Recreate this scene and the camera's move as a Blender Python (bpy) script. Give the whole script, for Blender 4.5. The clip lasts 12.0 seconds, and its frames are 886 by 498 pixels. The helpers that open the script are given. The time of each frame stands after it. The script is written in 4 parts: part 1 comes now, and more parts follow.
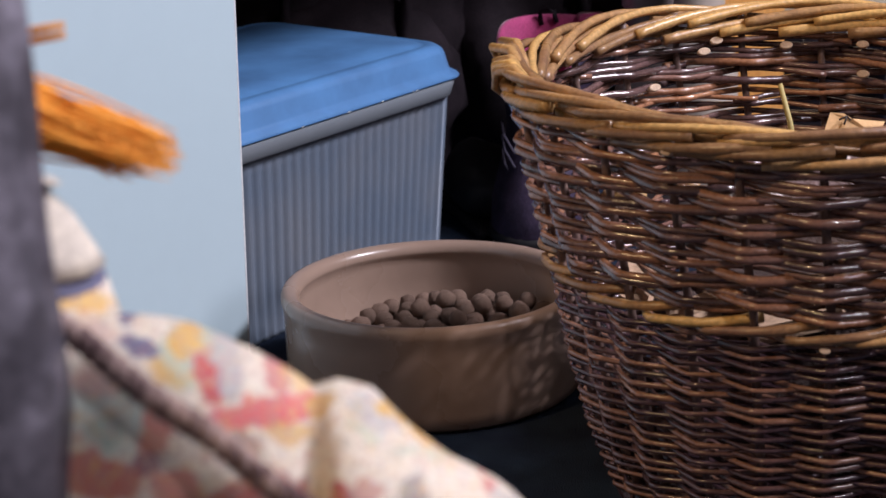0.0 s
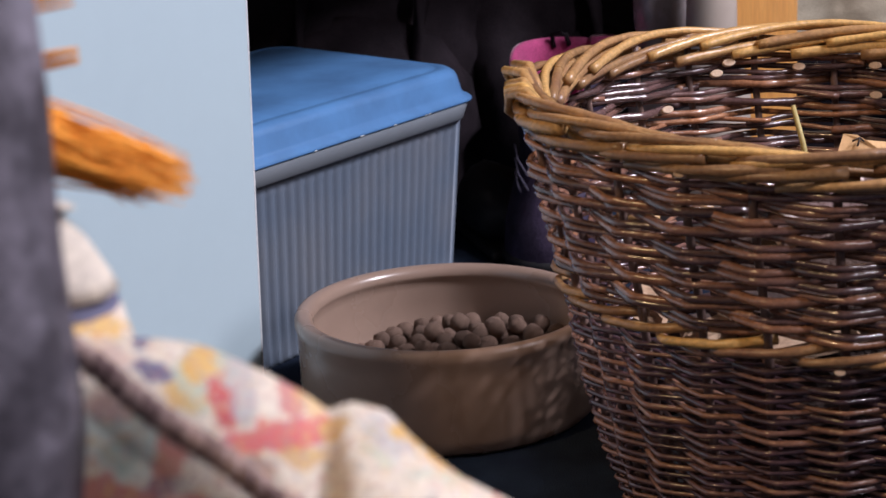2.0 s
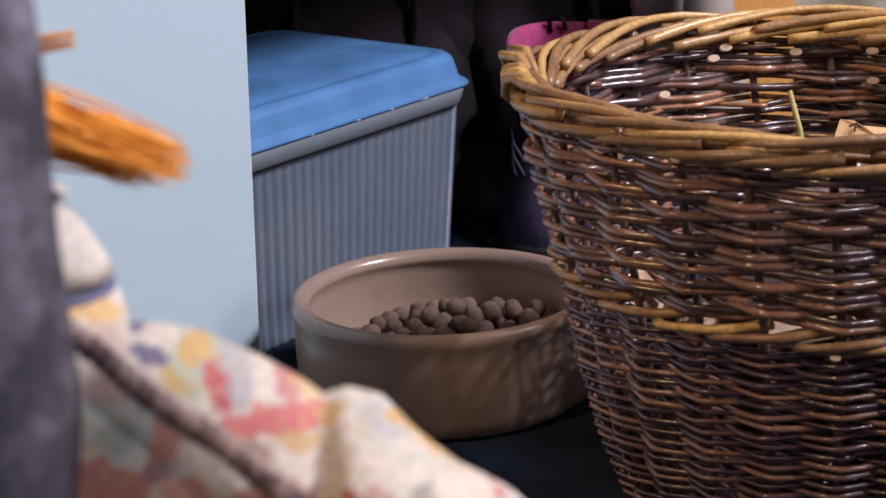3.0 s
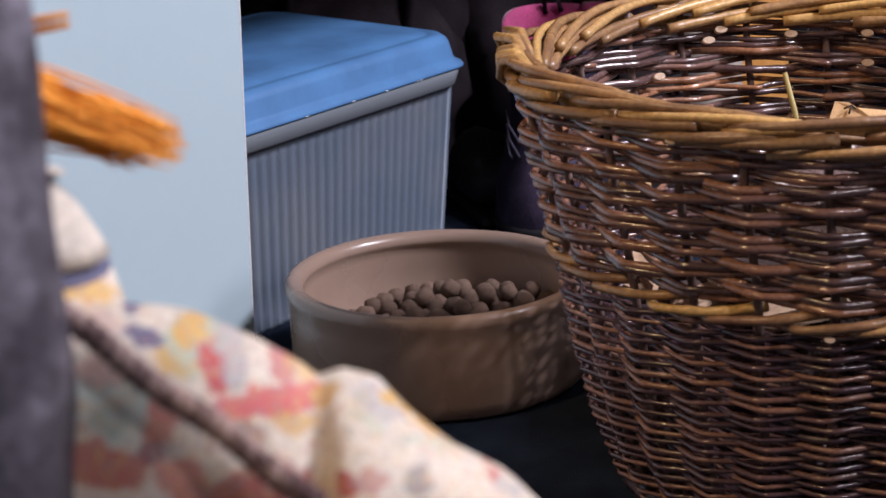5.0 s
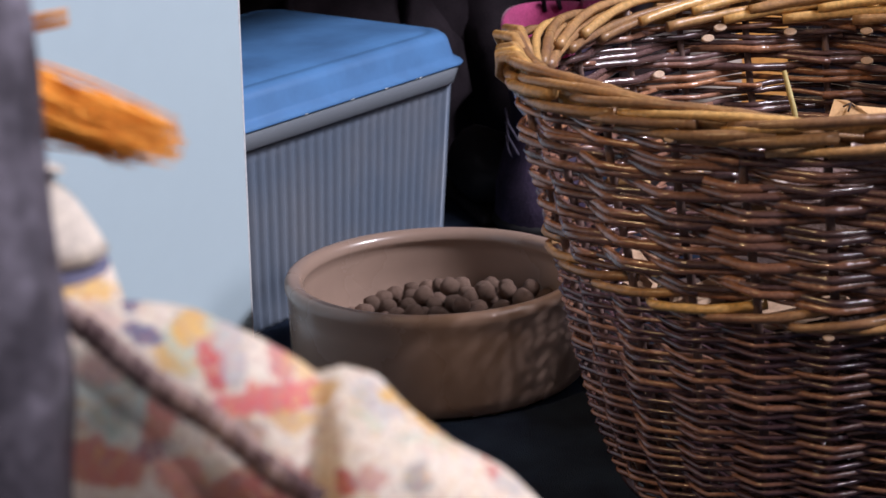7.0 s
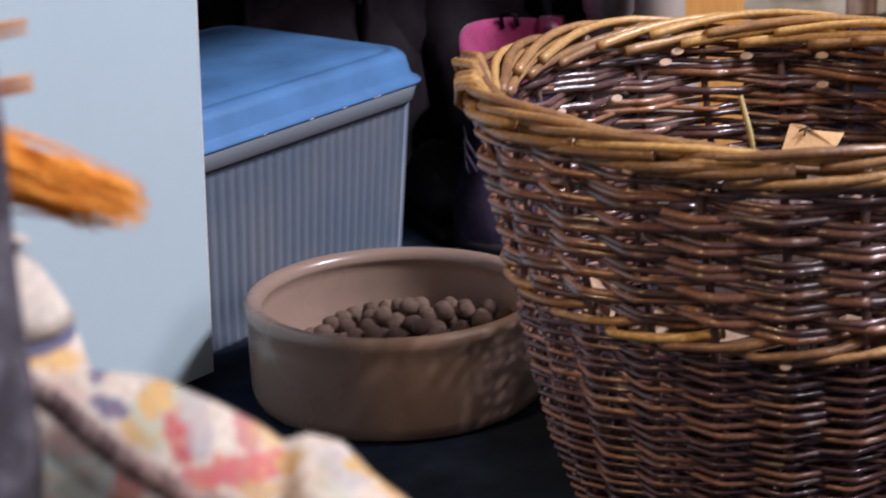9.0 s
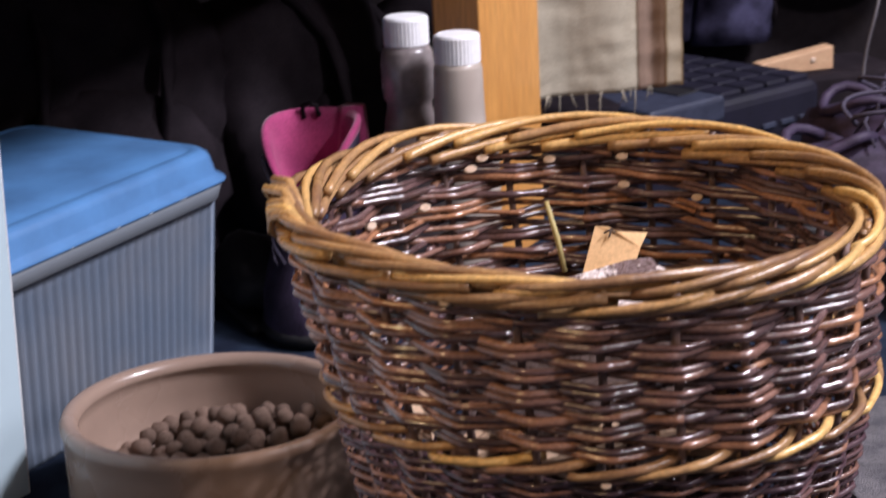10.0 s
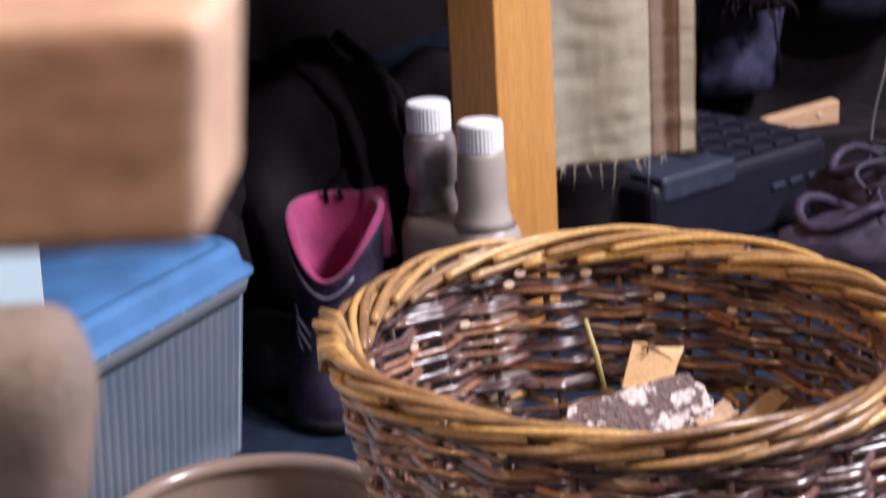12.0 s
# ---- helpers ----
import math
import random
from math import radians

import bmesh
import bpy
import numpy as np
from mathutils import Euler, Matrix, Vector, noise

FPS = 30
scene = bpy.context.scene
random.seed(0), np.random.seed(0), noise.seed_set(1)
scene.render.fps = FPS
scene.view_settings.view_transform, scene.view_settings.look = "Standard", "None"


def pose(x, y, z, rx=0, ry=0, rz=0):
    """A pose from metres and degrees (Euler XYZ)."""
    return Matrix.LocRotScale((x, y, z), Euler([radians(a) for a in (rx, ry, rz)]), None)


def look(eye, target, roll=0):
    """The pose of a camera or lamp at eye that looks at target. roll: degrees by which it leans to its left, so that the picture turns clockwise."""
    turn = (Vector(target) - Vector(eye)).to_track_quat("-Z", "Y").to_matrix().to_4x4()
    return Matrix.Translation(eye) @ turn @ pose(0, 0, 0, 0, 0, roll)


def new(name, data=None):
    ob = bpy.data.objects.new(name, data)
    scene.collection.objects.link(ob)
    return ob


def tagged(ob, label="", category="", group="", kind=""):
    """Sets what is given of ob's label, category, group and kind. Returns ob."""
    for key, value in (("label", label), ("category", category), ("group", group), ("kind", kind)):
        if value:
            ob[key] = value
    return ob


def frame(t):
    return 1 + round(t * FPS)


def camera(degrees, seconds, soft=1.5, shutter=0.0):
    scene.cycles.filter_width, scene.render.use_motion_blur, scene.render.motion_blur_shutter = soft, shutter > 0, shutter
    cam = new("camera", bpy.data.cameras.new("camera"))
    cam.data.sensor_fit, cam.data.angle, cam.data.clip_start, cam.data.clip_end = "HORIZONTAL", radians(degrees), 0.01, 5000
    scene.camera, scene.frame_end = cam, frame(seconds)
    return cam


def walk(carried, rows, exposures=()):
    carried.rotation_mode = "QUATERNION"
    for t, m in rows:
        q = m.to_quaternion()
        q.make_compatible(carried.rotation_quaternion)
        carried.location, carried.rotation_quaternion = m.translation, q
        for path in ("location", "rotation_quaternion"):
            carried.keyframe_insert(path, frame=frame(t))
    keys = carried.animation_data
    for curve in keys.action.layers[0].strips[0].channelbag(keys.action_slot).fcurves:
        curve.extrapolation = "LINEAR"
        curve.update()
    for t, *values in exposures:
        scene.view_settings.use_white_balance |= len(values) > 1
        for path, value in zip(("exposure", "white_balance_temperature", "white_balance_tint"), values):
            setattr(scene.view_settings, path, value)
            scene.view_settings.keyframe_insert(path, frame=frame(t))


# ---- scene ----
cam = camera(27.0, 12.0, soft=1.5, shutter=0.6)
PATH = [
    (0, (0.0010, -1.1562, 0.4319), (0.0072, -0.0050, 0.0931), -2.14),
    (0.5, (0.0010, -1.1562, 0.4319), (0.0047, -0.0050, 0.0932), -2.19),
    (1, (0.0010, -1.1562, 0.4319), (0.0025, -0.0048, 0.0939), -2.25),
    (1.5, (0.0010, -1.1562, 0.4319), (0.0000, -0.0043, 0.0955), -2.35),
    (2, (0.0010, -1.1562, 0.4319), (-0.0009, -0.0008, 0.1079), -2.49),
    (2.5, (0.0010, -1.1562, 0.4319), (0.0003, -0.0029, 0.1003), -2.34),
    (3, (0.0010, -1.1562, 0.4319), (0.0011, -0.0036, 0.0981), -2.31),
    (5, (0.0010, -1.1562, 0.4319), (0.0040, -0.0069, 0.0866), -2.23),
    (5.5, (0.0010, -1.1562, 0.4319), (0.0059, -0.0074, 0.0853), -2.17),
    (6, (0.0010, -1.1562, 0.4319), (0.0053, -0.0075, 0.0848), -2.18),
    (6.5, (0.0010, -1.1562, 0.4319), (0.0049, -0.0075, 0.0847), -2.18),
    (8.5, (0.0010, -1.1562, 0.4319), (0.0051, -0.0066, 0.0879), -2.40),
    (9, (-0.0002, -1.1553, 0.4486), (0.0317, -0.0078, 0.0990), -1.88),
    (9.3, (-0.0015, -1.1553, 0.4646), (0.0533, -0.0086, 0.1151), -2.11),
    (9.5, (-0.0024, -1.1553, 0.4753), (0.0876, -0.0108, 0.1260), -2.13),
    (9.8, (-0.0054, -1.1509, 0.4918), (0.1415, -0.0109, 0.1472), -2.27),
    (10, (-0.0074, -1.1480, 0.5028), (0.1560, -0.0087, 0.1634), -2.68),
    (10.2, (-0.0106, -1.1444, 0.5153), (0.1639, -0.0043, 0.1842), -3.15),
    (10.4, (-0.0138, -1.1408, 0.5278), (0.1502, 0.0052, 0.2118), -3.22),
    (10.5, (-0.0154, -1.1390, 0.5341), (0.1468, 0.0075, 0.2191), -3.21),
    (11, (-0.0258, -1.1334, 0.5620), (0.1488, 0.0114, 0.2473), -3.32),
    (11.5, (-0.0415, -1.1340, 0.5800), (0.1466, 0.0057, 0.2549), -3.46),
    (11.8, (-0.0404, -1.1324, 0.5846), (0.1405, 0.0042, 0.2540), -3.35),
    (11.9, (-0.0400, -1.1319, 0.5860), (0.1385, 0.0040, 0.2525), -3.25),
    (12, (-0.0400, -1.1319, 0.5860), (0.1371, 0.0027, 0.2378), -3.02),
]

walk(cam, [(t, look(eye, aim, roll)) for t, eye, aim, roll in PATH], exposures=[(0.0, 0.0), (9.0, 0.0), (10.0, 0.24), (11.5, 0.26), (12.0, 0.34)])
cam.data.dof.use_dof = True
cam.data.dof.focus_distance = 1.12
cam.data.dof.aperture_fstop = 18.0

# ---------- light ----------
world = bpy.data.worlds.new("room_world")
scene.world = world
world.use_nodes = True
world.node_tree.nodes["Background"].inputs[0].default_value = (0.55, 0.6, 0.75, 1)
world.node_tree.nodes["Background"].inputs[1].default_value = 0.035
scene.view_settings.exposure = 0.0


def unseen_lamp(place, aim, power, size, color):
    data = bpy.data.lights.new("unseen_lamp_light", "AREA")
    data.shape, data.size, data.energy, data.color = "DISK", size, power, color
    ob = new("unseen_lamp_light", data)
    ob.matrix_world = look(place, aim)
    return ob


unseen_lamp((1.90, -0.42, 2.3), (0.05, 0.0, 0.1), 130, 0.70, (0.95, 0.92, 1.05))
unseen_lamp((-1.45, -1.40, 2.2), (0.0, -0.3, 0.1), 22, 0.22, (1.0, 0.67, 0.36))
# added fill with no known source: lights the doll and the rods' right facets
unseen_lamp((1.85, -1.80, 2.2), (0.0, -0.4, 0.1), 30, 0.20, (1.0, 0.92, 1.02))

# ---------- helpers ----------
E1 = Vector((0.58, 0.815, 0.0)).normalized()      # along the table's front
NF = Vector((E1.y, -E1.x, 0.0))                   # out of the table's front
rnd = random.Random(7)


def mesh_of(name, verts, faces, material, smooth=True):
    me = bpy.data.meshes.new(name)
    me.from_pydata([tuple(v) for v in verts], [], faces)
    for m in (material if isinstance(material, (list, tuple)) else [material]):
        me.materials.append(m)
    me.update()
    if smooth:
        me.shade_smooth()
    return me


def thing(name, place, label, category, group="", turn=0):
    ob = new(name)
    ob.empty_display_size = 0.02
    ob.matrix_world = pose(*place, 0, 0, turn)
    return tagged(ob, label, category, group)


def part(name, me, parent, label="", m=None):
    ob = new(name, me)
    ob.parent = parent
    if m is not None:
        ob.matrix_basis = m
    if label:
        ob["label"] = label
    return ob


def solo(name, me, place, label, category, kind="", turn=0, group=""):
    ob = new(name, me)
    ob.matrix_world = pose(*place, 0, 0, turn)
    return tagged(ob, label, category, group, kind)


def box_mesh(name, x0, x1, y0, y1, z0, z1, material, bevel=0.002, segments=2):
    bm = bmesh.new()
    bmesh.ops.create_cube(bm, size=1)
    for v in bm.verts:
        v.co = Vector((x0 if v.co.x < 0 else x1, y0 if v.co.y < 0 else y1, z0 if v.co.z < 0 else z1))
    if bevel:
        bmesh.ops.bevel(bm, geom=bm.edges[:], offset=bevel, segments=segments, profile=0.5, affect="EDGES")
    me = bpy.data.meshes.new(name)
    bm.to_mesh(me)
    bm.free()
    me.materials.append(material)
    return me


def tube_data(points, radii, sides=6, base=0):
    """Verts and faces of a swept round rod with closed ends."""
    pts = [Vector(p) for p in points]
    verts, faces = [], []
    n = len(pts)
    ref = Vector((0, 0, 1))
    for i, p in enumerate(pts):
        d = (pts[min(i + 1, n - 1)] - pts[max(i - 1, 0)]).normalized()
        if abs(d.z) > 0.95:
            ref = Vector((1, 0, 0))
        a = d.cross(ref).normalized()
        b = a.cross(d).normalized()
        r = radii[i] if isinstance(radii, (list, tuple)) else radii
        for k in range(sides):
            w = 2 * math.pi * k / sides
            verts.append(p + a * (r * math.cos(w)) + b * (r * math.sin(w)))
    for i in range(n - 1):
        for k in range(sides):
            k2 = (k + 1) % sides
            faces.append((base + i * sides + k, base + i * sides + k2, base + (i + 1) * sides + k2, base + (i + 1) * sides + k))
    faces.append(tuple(base + k for k in reversed(range(sides))))
    faces.append(tuple(base + (n - 1) * sides + k for k in range(sides)))
    return verts, faces


def tube_mesh(name, points, radii, material, sides=6):
    v, f = tube_data(points, radii, sides)
    return mesh_of(name, v, f, material)


def lathe_mesh(name, profile, material, segments=64, wobble=0.0):
    verts, faces = [], []
    n = len(profile)
    for s in range(segments):
        w = 2 * math.pi * s / segments
        for r, z in profile:
            q = 1 + wobble * math.sin(2 * w + 0.6)
            verts.append((r * q * math.cos(w), r * q * math.sin(w), z))
    for s in range(segments):
        t = (s + 1) % segments
        for i in range(n - 1):
            faces.append((s * n + i, t * n + i, t * n + i + 1, s * n + i + 1))
    me = mesh_of(name, verts, faces, material)
    bm = bmesh.new()
    bm.from_mesh(me)
    bmesh.ops.remove_doubles(bm, verts=bm.verts[:], dist=1e-5)
    bmesh.ops.recalc_face_normals(bm, faces=bm.faces[:])
    bm.to_mesh(me)
    bm.free()
    me.shade_smooth()
    return me


def blob_mesh(name, size, material, subdiv=3, rough=0.12, scale=2.0, seed=0, flat=0.0):
    """A soft lump, ruffled by noise, lying on z = 0 when flat is set."""
    bm = bmesh.new()
    bmesh.ops.create_icosphere(bm, subdivisions=subdiv, radius=1)
    for v in bm.verts:
        d = noise.noise(v.co * scale + Vector((seed * 3.1, seed * 1.7, seed))) * rough
        d += noise.noise(v.co * scale * 3.1 + Vector((seed, 5, seed * 2.3))) * rough * 0.4
        v.co *= 1 + d
        v.co = Vector((v.co.x * size[0], v.co.y * size[1], v.co.z * size[2]))
        if flat:
            v.co.z = max(v.co.z, -size[2] * flat)
    me = bpy.data.meshes.new(name)
    bm.to_mesh(me)
    bm.free()
    me.materials.append(material)
    me.shade_smooth()
    return me


# ---------- materials ----------
def material(name, color, rough=0.6, other=None, scale=40.0, fine=300.0, bump=0.1, amount=0.5, metal=0.0,
             vary=0.0, spec=0.5, stretch=(1, 1, 1), sheen=0.0, coat=0.0, transmit=0.0, relief=0.001, grain=None, third=None, patch=(0.35, 0.7)):
    m = bpy.data.materials.new(name)
    m.use_nodes = True
    nt = m.node_tree
    N, L = nt.nodes, nt.links
    bs = N["Principled BSDF"]
    other = other or tuple(c * 0.6 for c in color)
    grain = amount if grain is None else grain
    tc = N.new("ShaderNodeTexCoord")
    mp = N.new("ShaderNodeMapping")
    mp.inputs["Scale"].default_value = stretch
    L.new(tc.outputs["Object"], mp.inputs["Vector"])
    big, small = N.new("ShaderNodeTexNoise"), N.new("ShaderNodeTexNoise")
    for node, sc in ((big, scale), (small, fine)):
        node.inputs["Scale"].default_value = sc
        node.inputs["Detail"].default_value = 5
        L.new(mp.outputs["Vector"], node.inputs["Vector"])
    mixn = N.new("ShaderNodeMix")
    mixn.data_type = "RGBA"
    mixn.inputs["A"].default_value, mixn.inputs["B"].default_value = (*color, 1), (*other, 1)
    ramp = N.new("ShaderNodeMapRange")
    ramp.inputs["From Min"].default_value, ramp.inputs["From Max"].default_value = patch
    ramp.inputs["To Max"].default_value = amount
    L.new(big.outputs["Fac"], ramp.inputs["Value"])
    L.new(ramp.outputs["Result"], mixn.inputs["Factor"])
    hsv = N.new("ShaderNodeHueSaturation")
    if third:
        # some pieces are of another shade altogether
        pick = N.new("ShaderNodeObjectInfo")
        far = N.new("ShaderNodeMapRange")
        far.inputs["From Min"].default_value, far.inputs["From Max"].default_value = 0.45, 1.0
        far.inputs["To Max"].default_value = 0.9
        L.new(pick.outputs["Random"], far.inputs["Value"])
        tint = N.new("ShaderNodeMix")
        tint.data_type = "RGBA"
        tint.inputs["B"].default_value = (*third, 1)
        L.new(far.outputs["Result"], tint.inputs["Factor"])
        L.new(mixn.outputs["Result"], tint.inputs["A"])
        L.new(tint.outputs["Result"], hsv.inputs["Color"])
    else:
        L.new(mixn.outputs["Result"], hsv.inputs["Color"])
    val = N.new("ShaderNodeMapRange")
    val.inputs["From Min"].default_value, val.inputs["From Max"].default_value = 0.3, 0.7
    val.inputs["To Min"].default_value, val.inputs["To Max"].default_value = 1 - 0.25 * grain, 1 + 0.25 * grain
    L.new(small.outputs["Fac"], val.inputs["Value"])
    if vary:
        info = N.new("ShaderNodeObjectInfo")
        vr = N.new("ShaderNodeMapRange")
        vr.inputs["To Min"].default_value, vr.inputs["To Max"].default_value = 1 - vary, 1 + vary
        L.new(info.outputs["Random"], vr.inputs["Value"])
        mu = N.new("ShaderNodeMath")
        mu.operation = "MULTIPLY"
        L.new(vr.outputs["Result"], mu.inputs[0])
        L.new(val.outputs["Result"], mu.inputs[1])
        L.new(mu.outputs[0], hsv.inputs["Value"])
    else:
        L.new(val.outputs["Result"], hsv.inputs["Value"])
    L.new(hsv.outputs["Color"], bs.inputs["Base Color"])
    rr = N.new("ShaderNodeMapRange")
    rr.inputs["To Min"].default_value, rr.inputs["To Max"].default_value = max(0.05, rough - 0.12), min(1, rough + 0.12)
    L.new(big.outputs["Fac"], rr.inputs["Value"])
    L.new(rr.outputs["Result"], bs.inputs["Roughness"])
    bs.inputs["Metallic"].default_value = metal
    bs.inputs["Specular IOR Level"].default_value = spec
    bs.inputs["Sheen Weight"].default_value = sheen
    bs.inputs["Coat Weight"].default_value = coat
    bs.inputs["Transmission Weight"].default_value = transmit
    if bump:
        bp = N.new("ShaderNodeBump")
        bp.inputs["Strength"].default_value = bump
        bp.inputs["Distance"].default_value = relief
        L.new(small.outputs["Fac"], bp.inputs["Height"])
        L.new(bp.outputs["Normal"], bs.inputs["Normal"])
    return m


# the dress's print: place and half-axes in mm, turn in degrees, colour, strength
CREAM, RED, MINT, NAVY, OCHRE, GREY, MAROON, UMBER = (0.74, 0.68, 0.59), (0.48, 0.085, 0.09), (0.50, 0.56, 0.50), (0.075, 0.085, 0.20), (0.60, 0.36, 0.10), (0.36, 0.36, 0.38), (0.36, 0.11, 0.09), (0.34, 0.23, 0.19)
ROSE, TEAL, SALMON, PLUM, RUST, SAGE, ROSERED, INK = (0.50, 0.28, 0.25), (0.26, 0.34, 0.30), (0.58, 0.24, 0.19), (0.22, 0.11, 0.14), (0.47, 0.17, 0.13), (0.44, 0.50, 0.38), (0.60, 0.14, 0.14), (0.24, 0.23, 0.24)
# skirt front
FRONT_PRINT = (
    (-67.9, 40.1, 9.9, 9.4, 0, MINT, 0.85), (-70.2, 46.6, 5.4, 3.0, 0, ROSE, 0.6), (-68.7, 36.5, 4.3, 3.6, 0, TEAL, 0.7), (-58.0, 36.8, 3.1, 7.0, 20, SALMON, 0.9),
    (-61.1, 28.9, 3.4, 3.1, 0, PLUM, 0.8), (-70.5, 26.9, 9.4, 5.1, 15, RUST, 0.9), (-54.5, 24.1, 5.5, 4.3, 0, SALMON, 0.8), (-37.0, 20.5, 10.2, 5.1, 0, MAROON, 0.85),
    (-48.8, 19.4, 7.2, 3.6, 0, RUST, 0.8), (-40.9, 32.1, 4.9, 2.6, 40, UMBER, 0.8),
)
# upper fold
TOP_PRINT = (
    (-66.0, 60.1, 1.9, 1.8, 0, NAVY, 0.85), (-62.0, 54.0, 4.9, 2.5, 25, NAVY, 0.8), (-77.5, 64.0, 5.7, 2.8, 20, OCHRE, 0.75), (-51.9, 52.1, 6.1, 7.8, 0, SAGE, 0.85),
    (-53.2, 54.3, 3.2, 4.6, 0, OCHRE, 0.8), (-56.5, 48.1, 4.3, 1.7, 30, OCHRE, 0.7), (-47.5, 46.2, 2.8, 6.3, -15, RED, 0.9), (-44.3, 49.4, 3.1, 7.8, -15, GREY, 0.6),
    (-33.9, 46.6, 2.2, 5.2, -20, RED, 0.6), (-30.1, 45.4, 1.6, 5.8, -35, OCHRE, 0.55), (-72.2, 56.9, 5.1, 2.7, 20, ROSE, 0.4),
)
# lower fold
FOLD_PRINT = (
    (-35.4, 38.7, 11.9, 3.4, -4, ROSERED, 0.95), (-23.7, 38.6, 4.0, 2.7, 0, OCHRE, 0.75), (-31.1, 34.0, 5.1, 2.4, 10, OCHRE, 0.6), (-22.5, 34.3, 1.9, 5.8, 14, CREAM, 0.9),
    (-12.9, 37.0, 6.6, 3.2, 35, GREY, 0.5), (-7.7, 34.9, 7.8, 1.1, 40, OCHRE, 0.8), (-1.0, 29.0, 6.6, 1.0, 40, OCHRE, 0.7), (-15.5, 33.5, 5.1, 1.0, 35, SAGE, 0.5),
    (-2.3, 27.4, 7.7, 1.0, 15, SAGE, 0.45), (-20.3, 20.9, 2.5, 3.1, 0, RED, 0.85), (-14.7, 21.1, 3.7, 3.0, 0, ROSE, 0.75), (-5.3, 20.5, 3.0, 3.5, 0, INK, 0.65),
    (10.6, 20.6, 1.0, 2.9, -20, RED, 0.6), (14.6, 16.3, 3.8, 1.5, 35, GREY, 0.5),
)


def floral_material(name):
    """Cream cotton printed with loose flowers and leaves."""
    m = bpy.data.materials.new(name)
    m.use_nodes = True
    nt = m.node_tree
    N, L = nt.nodes, nt.links
    bs = N["Principled BSDF"]
    tc = N.new("ShaderNodeTexCoord")
    warp = N.new("ShaderNodeTexNoise")
    warp.inputs["Scale"].default_value = 260
    L.new(tc.outputs["Object"], warp.inputs["Vector"])
    centred = N.new("ShaderNodeVectorMath")
    centred.operation = "SUBTRACT"
    centred.inputs[1].default_value = (0.5, 0.5, 0.5)
    L.new(warp.outputs["Color"], centred.inputs[0])
    wob = N.new("ShaderNodeVectorMath")
    wob.operation = "MULTIPLY_ADD"
    wob.inputs[1].default_value = (0.0055, 0.0055, 0.0055)
    tip = N.new("ShaderNodeMapping")
    tip.inputs["Rotation"].default_value = (math.radians(17.5), 0, 0)
    L.new(tc.outputs["Object"], tip.inputs["Vector"])
    L.new(centred.outputs[0], wob.inputs[0])
    L.new(tip.outputs["Vector"], wob.inputs[2])
    tone = N.new("ShaderNodeTexNoise")
    tone.inputs["Scale"].default_value = 90
    L.new(tc.outputs["Object"], tone.inputs["Vector"])
    ground = N.new("ShaderNodeMix")
    ground.data_type = "RGBA"
    ground.inputs["A"].default_value, ground.inputs["B"].default_value = (*CREAM, 1), (0.64, 0.55, 0.43, 1)
    L.new(tone.outputs["Fac"], ground.inputs["Factor"])
    last = ground.outputs["Result"]

    def over(fac, color):
        nonlocal last
        mx = N.new("ShaderNodeMix")
        mx.data_type = "RGBA"
        mx.inputs["B"].default_value = (*color, 1)
        L.new(fac, mx.inputs["Factor"])
        L.new(last, mx.inputs["A"])
        last = mx.outputs["Result"]
    for x, z, rx, rz, turn, color, strength in FRONT_PRINT + TOP_PRINT + FOLD_PRINT:
        mp = N.new("ShaderNodeMapping")
        mp.vector_type = "TEXTURE"
        mp.inputs["Location"].default_value = (x / 1000, -0.85, z / 1000)
        mp.inputs["Rotation"].default_value = (0, math.radians(turn), 0)
        mp.inputs["Scale"].default_value = (rx / 1000, 10.0, rz / 1000)
        L.new(wob.outputs[0], mp.inputs["Vector"])
        ln = N.new("ShaderNodeVectorMath")
        ln.operation = "LENGTH"
        L.new(mp.outputs["Vector"], ln.inputs[0])
        fade = N.new("ShaderNodeMapRange")
        fade.inputs["From Min"].default_value, fade.inputs["From Max"].default_value = 1.12, 0.86
        fade.inputs["To Max"].default_value = min(1.0, 1.2 * strength)
        L.new(ln.outputs["Value"], fade.inputs["Value"])
        over(fade.outputs["Result"], color)
    # thin printed outlines
    for sc, width, strength, color in ((95, 0.16, 0.6, (0.45, 0.22, 0.20)), (130, 0.14, 0.55, (0.30, 0.36, 0.33)), (75, 0.14, 0.6, (0.62, 0.42, 0.16))):
        cloud = N.new("ShaderNodeTexNoise")
        cloud.inputs["Scale"].default_value = sc
        cloud.inputs["Detail"].default_value = 1
        L.new(wob.outputs[0], cloud.inputs["Vector"])
        fold = N.new("ShaderNodeMath")
        fold.operation = "PINGPONG"
        fold.inputs[1].default_value = 0.06
        L.new(cloud.outputs["Fac"], fold.inputs[0])
        line = N.new("ShaderNodeMapRange")
        line.inputs["From Min"].default_value, line.inputs["From Max"].default_value = width * 0.06, width * 0.03
        line.inputs["To Max"].default_value = strength
        L.new(fold.outputs[0], line.inputs["Value"])
        over(line.outputs["Result"], color)
    # fine speckle of stems and dots
    for sc, cut, strength, color in ((420, 0.24, 0.5, (0.40, 0.18, 0.18)), (300, 0.22, 0.5, (0.25, 0.28, 0.32)), (240, 0.16, 0.4, (0.72, 0.50, 0.25))):
        vo = N.new("ShaderNodeTexVoronoi")
        vo.inputs["Scale"].default_value = sc
        L.new(wob.outputs[0], vo.inputs["Vector"])
        dot = N.new("ShaderNodeMapRange")
        dot.inputs["From Min"].default_value, dot.inputs["From Max"].default_value = cut + 0.06, cut - 0.04
